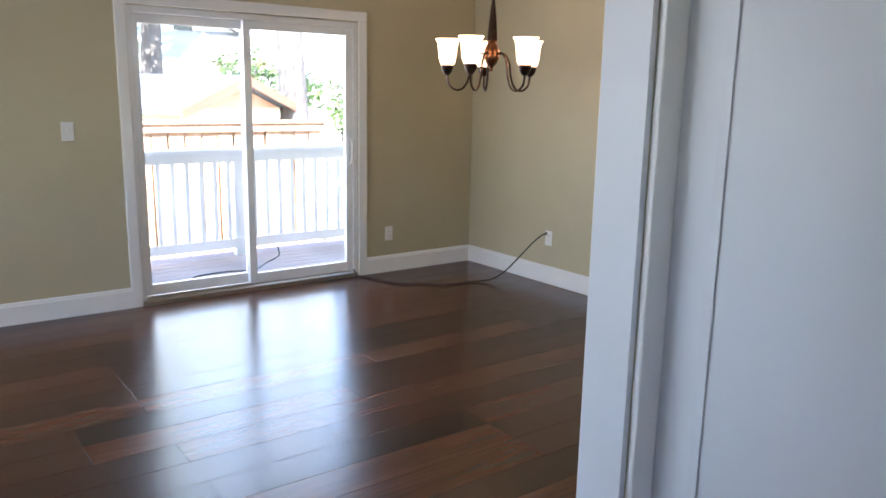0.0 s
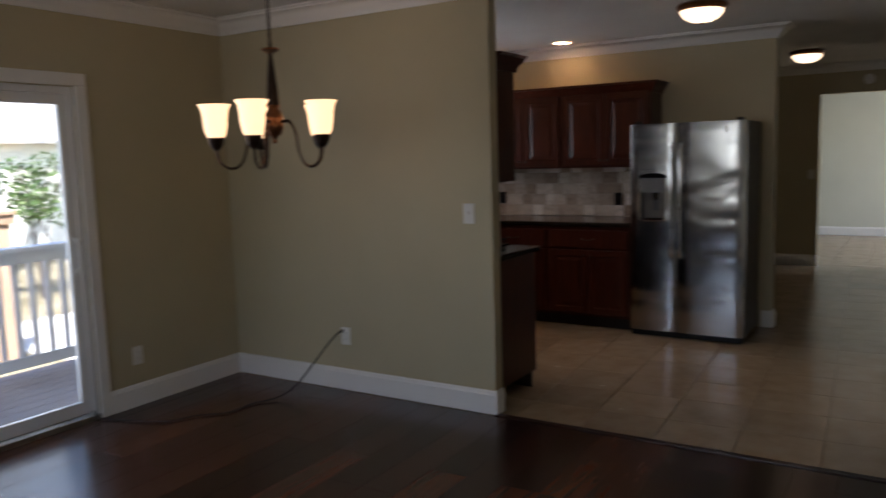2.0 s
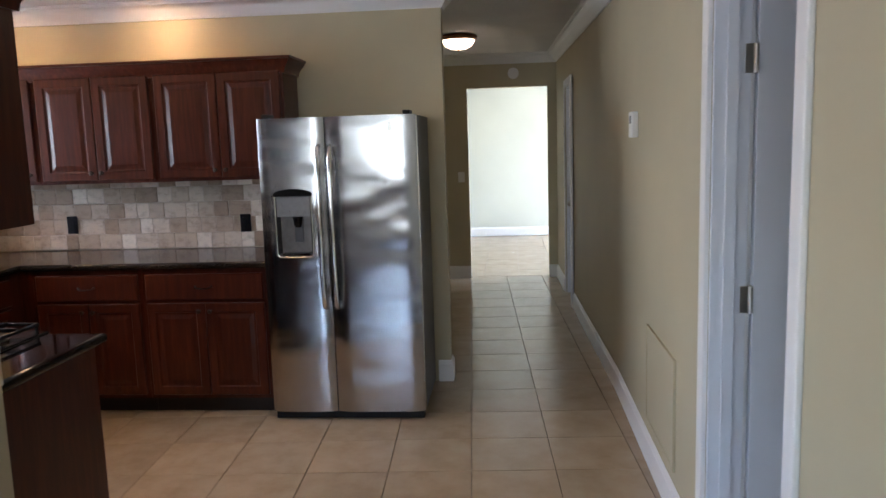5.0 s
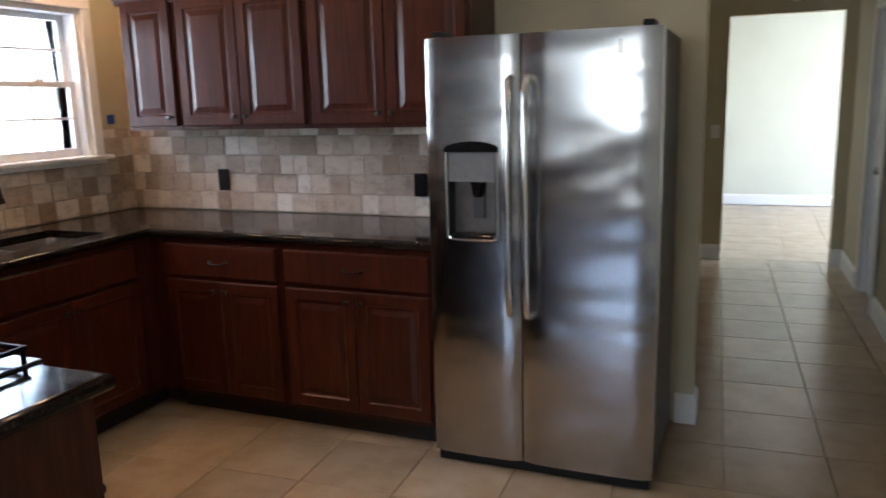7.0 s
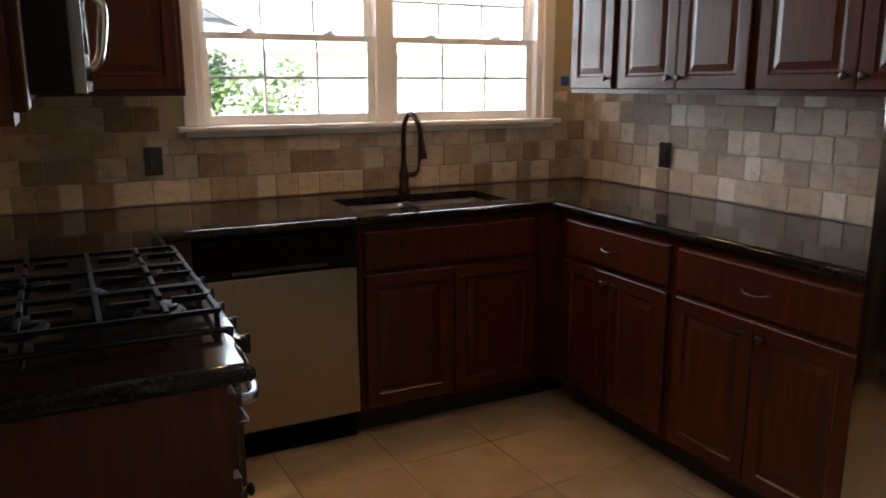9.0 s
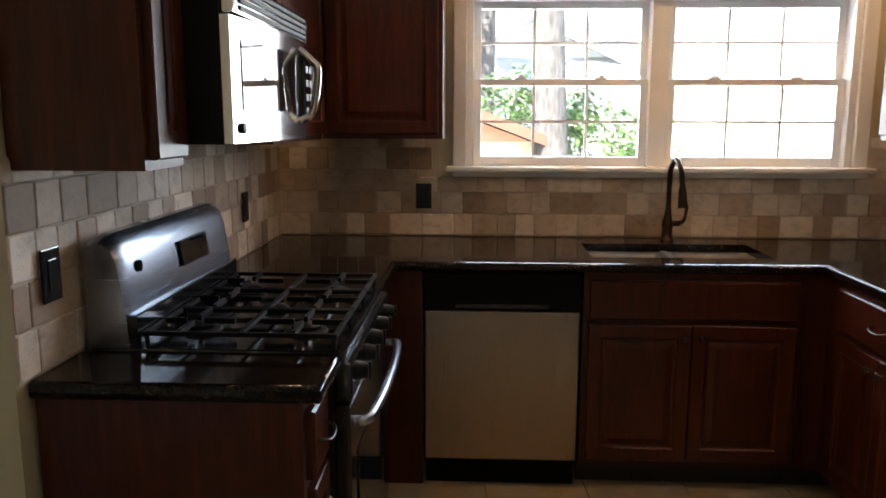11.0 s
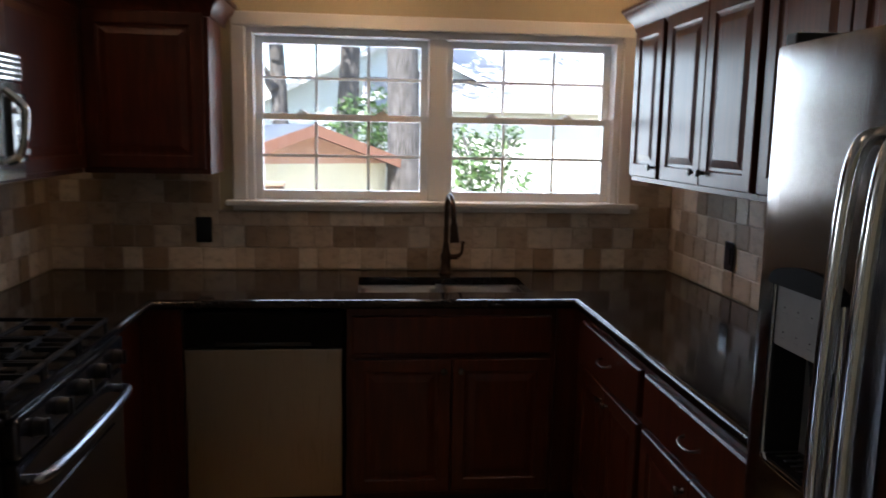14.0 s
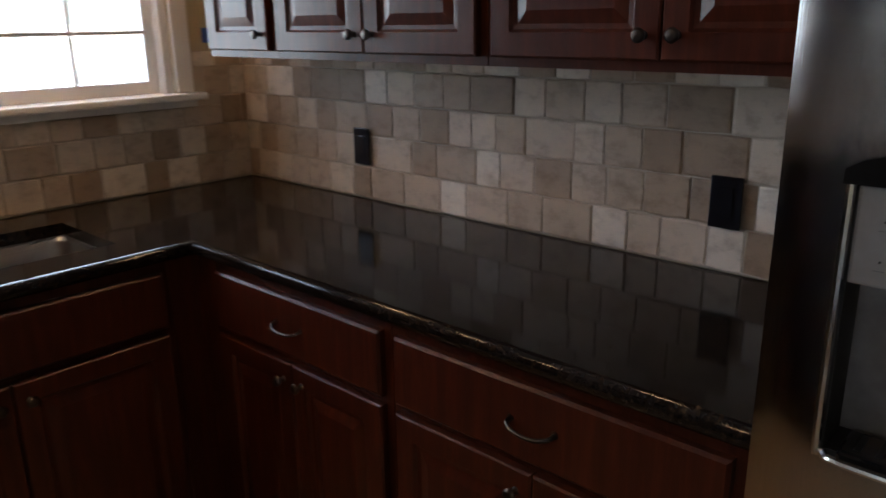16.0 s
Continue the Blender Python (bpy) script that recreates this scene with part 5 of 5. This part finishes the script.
def fence():
    t = thing("board_fence", "cedar board fence with a cap rail along the yard", "fence")
    y = 9.0
    ms = [mesh_of("board", bx(0, 0, -0.62, w, 0.02, 1.0, bev=0.003), FENCE) for w in (0.17, 0.18, 0.19)]
    x, i = -5.0, 0
    rnd = random.Random(4)
    while x < 4.3:
        k = rnd.randrange(3)
        hang(ms[k], "board", t, pose(x, y + rnd.uniform(-0.004, 0.004), 0, 0, rnd.uniform(-0.5, 0.5), 0))
        x += (0.17, 0.18, 0.19)[k] + 0.026
        i += 1
    part("back_board", bx(-5, y + 0.085, -0.62, 4.45, y + 0.10, 0.98), FENCE, t)
    part("face_rail", bx(-5, y - 0.035, 0.93, 4.45, y - 0.002, 1.03, bev=0.004), FENCE, t)
    part("cap", bx(-5, y - 0.06, 1.03, 4.45, y + 0.12, 1.065, bev=0.004), FENCE, t)


fence()


CONCRETE = paint("pale_concrete", (0.62, 0.60, 0.56), 0.85, 0.08, 0.5, 40)
solid("pavement", bx(4.75, 7.2, -0.70, 22.0, 11.2, -0.585, bev=0.01), CONCRETE, "pale sunlit concrete driveway beside the fence", "pavement")


def gable_house(name, label, at, w, length, ze, zr, wallm, gablem, roofm, over=0.25, wins=(), cat="shed"):
    """Gable faces -y at local y=0, ridge runs along +y."""
    t = thing(name, label, cat, at=at)
    part("wall", bx(-w / 2, 0, -0.62, w / 2, length, ze), wallm, t)
    bm = bmesh.new()
    for y in (0.0, length):
        vs = [bm.verts.new(p) for p in ((-w / 2, y, ze), (w / 2, y, ze), (0, y, zr))]
        bm.faces.new(vs)
    part("gable", bm, gablem, t)
    sl = (zr - ze) / (w / 2)
    for s in (-1, 1):
        bm = bmesh.new()
        o = w / 2 + over
        pts = [(0, zr + 0.02), (s * o, zr + 0.02 - sl * o), (s * o, zr + 0.10 - sl * o), (0, zr + 0.12)]
        A = [bm.verts.new((x, -over, z)) for x, z in pts]
        B = [bm.verts.new((x, length + over, z)) for x, z in pts]
        for j in range(4):
            bm.faces.new((A[j], A[(j + 1) % 4], B[(j + 1) % 4], B[j]))
        bm.faces.new(A)
        bm.faces.new(B)
        part("roof", bm, roofm, t)
        bm = bmesh.new()
        pts = [(0, zr - 0.04), (s * o, zr - 0.04 - sl * o), (s * o, zr + 0.11 - sl * o), (0, zr + 0.11)]
        A = [bm.verts.new((x, -over - 0.03, z)) for x, z in pts]
        B = [bm.verts.new((x, -over - 0.003, z)) for x, z in pts]
        for j in range(4):
            bm.faces.new((A[j], A[(j + 1) % 4], B[(j + 1) % 4], B[j]))
        bm.faces.new(A)
        bm.faces.new(B)
        part("bargeboard", bm, BROWNT if gablem != CREAM and gablem != PALEBLUE else TRIM, t)
    for x, z, ww, hh in wins:
        f = part("window", bx(x - ww / 2, -0.04, z, x + ww / 2, -0.004, z + hh), TRIM, t)
        part("pane", bx(x - ww / 2 + 0.05, -0.05, z + 0.05, x + ww / 2 - 0.05, -0.041, z + hh - 0.05), BGLASS, f)
    return t


gable_house("garden_shed", "low shed with orange gable, pale yellow walls and grey roof", pose(4.42, 12.1, 0, 0, 0, 31), 2.6, 4.2, 1.13, 1.55, YELLOW, ORANGE, SHINGLE, 0.3, ())
gable_house("neighbour_house", "pale neighbouring house wing with a gable vent", pose(6.0, 20.5, 0), 7.0, 4.0, 2.15, 3.8, PALEBLUE, PALEBLUE, ROOFGREY, 0.4, ((0.4, 2.75, 0.6, 0.4), (2.0, 0.6, 1.1, 1.2)), "house")
gable_house("neighbour_house", "long cream neighbouring house with a grey shingle roof", pose(5.6, 25.0, 0, 0, 0, -90), 11.0, 16.0, 2.3, 5.2, CREAM, CREAM, ROOFGREY, 0.4, (), "house")


def leaf_cloud(bm, c, r, n, rnd, size=0.10):
    for _ in range(n):
        while True:
            p = Vector((rnd.uniform(-1, 1), rnd.uniform(-1, 1), rnd.uniform(-1, 1)))
            if 0.25 < p.length < 1:
                break
        p = Vector((c[0] + p.x * r[0], c[1] + p.y * r[1], c[2] + p.z * r[2]))
        u = Vector((rnd.gauss(0, 1), rnd.gauss(0, 1), rnd.gauss(0, 0.6))).normalized()
        v = u.cross(Vector((rnd.gauss(0, 1), rnd.gauss(0, 1), rnd.gauss(0, 1)))).normalized()
        s = size * rnd.uniform(0.6, 1.4)
        bm.faces.new([bm.verts.new(p + q) for q in (-u * s, v * s * 0.45, u * s, -v * s * 0.45)])


def tree(name, label, x, y, r, h, crown, seed, size=0.12):
    rnd = random.Random(seed)
    t = thing(name, label, "tree", "yard trees")
    bm = bmesh.new()
    seg, rings = 18, []
    for k in range(15):
        f = k / 14
        rr = r * (1.35 - 0.35 * min(1, f * 6)) * (1 - 0.55 * f)
        cx, cy = x + 0.15 * math.sin(f * 3 + seed), y + 0.1 * math.sin(f * 4)
        rings.append([bm.verts.new((cx + rr * (1 + rnd.uniform(-.06, .06)) * math.cos(2 * math.pi * i / seg), cy + rr * (1 + rnd.uniform(-.06, .06)) * math.sin(2 * math.pi * i / seg), -0.65 + f * h)) for i in range(seg)])
    for a, b in zip(rings, rings[1:]):
        for i in range(seg):
            bm.faces.new((a[i], a[(i + 1) % seg], b[(i + 1) % seg], b[i]))
    part("trunk", bm, BARK, t, "", True)
    cb = bmesh.new()
    for (dx, dy, cz, rr, n) in crown:
        lb = tube(bmesh.new(), smooth_line([(x, y, cz - 1.2), (x + dx * 0.5, y + dy * 0.5, cz - 0.5), (x + dx, y + dy, cz)], 4), [0.12 * (1 - 0.08 * q) for q in range(9)], 8)
        part("limb", lb, BARK, t, "", True)
        for _ in range(7):
            o = (x + dx + rnd.gauss(0, rr * .5), y + dy + rnd.gauss(0, rr * .5), cz + rnd.gauss(0, rr * .3))
            leaf_cloud(cb, o, (rr * .5, rr * .5, rr * .35), n // 7, rnd, size)
    part("crown", cb, LEAF, t)


tree("pine_tree", "tall thick-trunked pine with rough grey bark", 5.86, 12.7, 0.27, 12, ((1.0, 0.5, 9.5, 1.6, 900), (-1.4, -0.3, 8.5, 1.6, 900)), 3)
tree("pine_tree", "far pine with a rough trunk beside the house", 4.95, 18.0, 0.26, 12, ((0.8, 0.5, 8.5, 1.8, 900), (-1.2, 0.4, 7.5, 1.8, 900)), 5)
tree("pine_tree", "leafy tree behind the shed", 3.4, 17.6, 0.2, 9, ((0.4, 0, 4.2, 1.5, 1400), (-0.9, 0.3, 3.6, 1.3, 1200), (0.9, 0.6, 5.4, 1.6, 1200)), 8, 0.1)


def shrub(x, y, top, rr, n, seed):
    rnd = random.Random(seed)
    t = thing("shrub", "leafy green shrub behind the fence", "shrub", "yard shrubs")
    bm = bmesh.new()
    for _ in range(6):
        tube(bm, [(x, y, -0.65), (x + rnd.gauss(0, .1), y, 0.2), (x + rnd.gauss(0, rr * .6), y + rnd.gauss(0, .2), top - 0.2)], 0.012, 6)
    part("stems", bm, BARK, t)
    bm = bmesh.new()
    for _ in range(8):
        leaf_cloud(bm, (x + rnd.gauss(0, rr * .5), y + rnd.gauss(0, rr * .3), top - 0.45 + rnd.gauss(0, .25)), (rr * .45, rr * .45, 0.35), n // 8, rnd, 0.055)
    part("foliage", bm, LEAF, t)


shrub(5.35, 13.6, 2.1, 0.55, 900, 1)
shrub(7.0, 12.9, 1.75, 0.75, 1300, 2)
shrub(6.4, 13.9, 2.0, 0.5, 600, 6)

# ---- floor pieces and backsplash stones, last ----
FLW = tagged(new("floor_wood"), "dark red-brown hardwood plank floor with a satin gloss", "floor", kind="structure")
_rnd = random.Random(11)
_lens = (0.6, 0.9, 1.22)
_pm = {l: mesh_of("plank", bx(0.0006, 0.0006, -0.012, l - 0.0006, 0.1884, 0.0, bev=0.0012), PLANK) for l in _lens}
_y, _row = -1.6, 0
while _y < YN:
    _x = XL if _y > YS - 0.12 else -1.6
    _end = XD - 0.03 if _y > YS - 0.12 else 1.9
    if _y + 0.189 > YS - 0.12 and _y < YS - 0.12:
        _x = XL - 0.1
        _end = XD - 0.03
    _first = True
    while _x < _end - 0.05:
        _l = _rnd.choice(_lens) if _first else 1.22
        _first = False
        _rest = _end - _x
        if _l > _rest:
            _ob = hang(mesh_of("plank", bx(0.0006, 0.0006, -0.012, _rest - 0.0006, 0.1884, 0.0, bev=0.0012), PLANK), "plank", FLW, pose(_x, _y, 0))
        else:
            _ob = hang(_pm[_l], "plank", FLW, pose(_x, _y, 0))
        _x += _l
    _y += 0.189
solid("floor_threshold", bx(XD - 0.03, YS, -0.011, XD + 0.012, YP, 0.006, bev=0.002), PLANK, "dark wooden strip where planks meet tile", "floor trim")

FLT = tagged(new("floor_tile"), "beige ceramic tile floor with dark grout lines", "floor", kind="structure")
P = 0.40
SKEW = math.atan(0.0467)     # the tile courses run slightly askew to the walls
TX, TY = 4.943, 1.185        # a corner where four tiles meet


def clip_poly(poly, axis, lim, keep_less):
    out = []
    for p, q in zip(poly, poly[1:] + poly[:1]):
        a = p[axis] <= lim if keep_less else p[axis] >= lim
        b = q[axis] <= lim if keep_less else q[axis] >= lim
        if a:
            out.append(p)
        if a != b:
            f = (lim - p[axis]) / (q[axis] - p[axis])
            out.append((p[0] + (q[0] - p[0]) * f, p[1] + (q[1] - p[1]) * f))
    return out


def tile_mesh(poly):
    """A tile with a slightly eased upper edge."""
    bm = bmesh.new()
    n = len(poly)
    cx, cy = sum(p[0] for p in poly) / n, sum(p[1] for p in poly) / n
    rings = []
    for z, ins in ((-0.012, 0), (-0.0025, 0), (-0.001, 0.0016)):
        ring = []
        for x, y in poly:
            d = max(1e-6, math.hypot(x - cx, y - cy))
            ring.append(bm.verts.new((x - (x - cx) / d * ins, y - (y - cy) / d * ins, z)))
        rings.append(ring)
    for a, b in zip(rings, rings[1:]):
        for i in range(n):
            bm.faces.new((a[i], a[(i + 1) % n], b[(i + 1) % n], b[i]))
    bm.faces.new(rings[-1])
    return mesh_of("tile", bm, TILE)


_g = 0.0018
_sq = [(_g, _g), (P - _g, _g), (P - _g, P - _g), (_g, P - _g)]
_tm = tile_mesh(_sq)
_cs, _sn = math.cos(SKEW), math.sin(SKEW)
for _i in range(-4, 16):
    for _j in range(-4, 11):
        ox, oy = TX + P * (_i * _cs - _j * _sn), TY + P * (_i * _sn + _j * _cs)
        whole = [(ox + x * _cs - y * _sn, oy + x * _sn + y * _cs) for x, y in _sq]
        east = XH + 0.108 if min(p[1] for p in whole) < 3.22 else 6.82
        poly = whole
        for ax, lim, less in ((0, XD + 0.014, False), (0, east, True), (1, YS - 0.198, False), (1, YN - 0.01, True)):
            poly = clip_poly(poly, ax, lim, less) if poly else poly
        if len(poly) < 3:
            continue
        area = abs(sum(p[0] * q[1] - q[0] * p[1] for p, q in zip(poly, poly[1:] + poly[:1]))) / 2
        if area < 0.0008:
            continue
        if poly == whole:
            hang(_tm, "tile", FLT, pose(ox, oy, 0, 0, 0, math.degrees(SKEW)))
        else:
            hang(tile_mesh(poly), "tile", FLT, Matrix.Identity(4))
_bm = bmesh.new()
for _i in range(10):
    for _j in range(14):
        x0, y0 = XH + 0.11 + _i * P, -1.5 + _j * P
        if x0 + P < 14.4 and y0 + P < 4.05:
            box(_bm, x0 + 0.003, y0 + 0.003, -0.012, x0 + P - 0.003, y0 + P - 0.003, -0.001)
for x0, x1, y0, y1 in ((2.9, 5.0, -1.3, YS - 0.21), (8.3, 9.7, -0.5, YS - 0.21), (2.9, XD, YS - 0.2, YS)):
    box(_bm, x0, y0, -0.012, x1, y1, -0.0015)
solid("floor_far_tile", _bm, TILE, "beige tile floor of the far rooms", "floor")


def stones(name, label, at, length, z_of, skip=()):
    """Stones on a bed: local x along the wall, facing -y."""
    bed = bmesh.new()
    rnd = random.Random(len(name) * 7 + int(length * 100))
    top = max(z_of(x) for x in (0.05, length / 2, length - 0.05))
    x = 0.0
    step = 0.05
    runs = []
    while x < length - 1e-6:
        z = z_of(x + step / 2)
        if runs and abs(runs[-1][2] - z) < 1e-6:
            runs[-1][1] = min(length, x + step)
        else:
            runs.append([x, min(length, x + step), z])
        x += step
    for a, b, z in runs:
        box(bed, a, -0.0082, 0.916, b, 0.0, z)
    w = tagged(new(name, mesh_of(name, bed, SGROUT)), label, "backsplash", kind="structure")
    w.matrix_world = at
    z, row, hh = 0.918, 0, 0.101
    while z < top - 0.02:
        x = -rnd.uniform(0, 0.09)
        while x < length:
            ww = rnd.choice((0.085, 0.1, 0.1, 0.115, 0.15))
            a, b = max(0.001, x + 0.0006), min(length - 0.001, x + ww - 0.0006)
            z1 = min(z + hh - 0.0014, z_of((a + b) / 2) - 0.002, z_of(a + 0.001) - 0.002, z_of(b - 0.001) - 0.002)
            if b - a > 0.012 and z1 - z > 0.012:
                bm = bmesh.new()
                d = rnd.uniform(0.0105, 0.0135)
                j = lambda s=0.0022: rnd.uniform(-s, s)
                o = [(a, z), (b, z), (b, z1), (a, z1)]
                R0 = [bm.verts.new((px, -0.004, pz)) for px, pz in o]
                cx, cz = (a + b) / 2, (z + z1) / 2
                ring = []
                for q, (px, pz) in enumerate(o):
                    nx, nz = o[(q + 1) % 4]
                    sx, sz = (1 if px < cx else -1), (1 if pz < cz else -1)
                    ring.append((px + sx * 0.0022 + j(0.0012), pz + sz * 0.0022 + j(0.0012)))
                    ring.append(((px + nx) / 2 + j(), (pz + nz) / 2 + (0 if abs(px - nx) < 1e-6 else j(0.001))))
                R1 = [bm.verts.new((min(b, max(a, px)), -d + 0.002, min(z1, max(z, pz)))) for px, pz in ring]
                R2 = [bm.verts.new((cx + (px - cx) * 0.93, -d, cz + (pz - cz) * 0.93)) for px, pz in ring]
                for q in range(8):
                    bm.faces.new((R1[q], R1[(q + 1) % 8], R2[(q + 1) % 8], R2[q]))
                bm.faces.new(R2)
                for q in range(4):
                    bm.faces.new((R0[q], R1[2 * q + 1], R1[2 * q]))
                    bm.faces.new((R0[q], R0[(q + 1) % 4], R1[(2 * q + 2) % 8], R1[2 * q + 1]))
                hang(mesh_of("stone", bm, TRAV), "stone", w, Matrix.Identity(4))
            x += ww
        z += hh
        row += 1


stones("backsplash_east", "tumbled travertine backsplash beside the refrigerator", pose(XE + 0.012, YN, 0, 0, 0, -90), YN - 2.75, lambda x: 1.374 if x > 0.33 else 1.45 - 0.076)
stones("backsplash_north", "tumbled travertine backsplash under the window", pose(XW + 0.001, YN, 0), XE - XW, lambda x: 1.374 if (x < 0.74 or x > 2.665) else 1.19)
stones("backsplash_west", "tumbled travertine backsplash behind the range", pose(XW, YP, 0, 0, 0, 90), YN - YP, lambda x: 1.374)
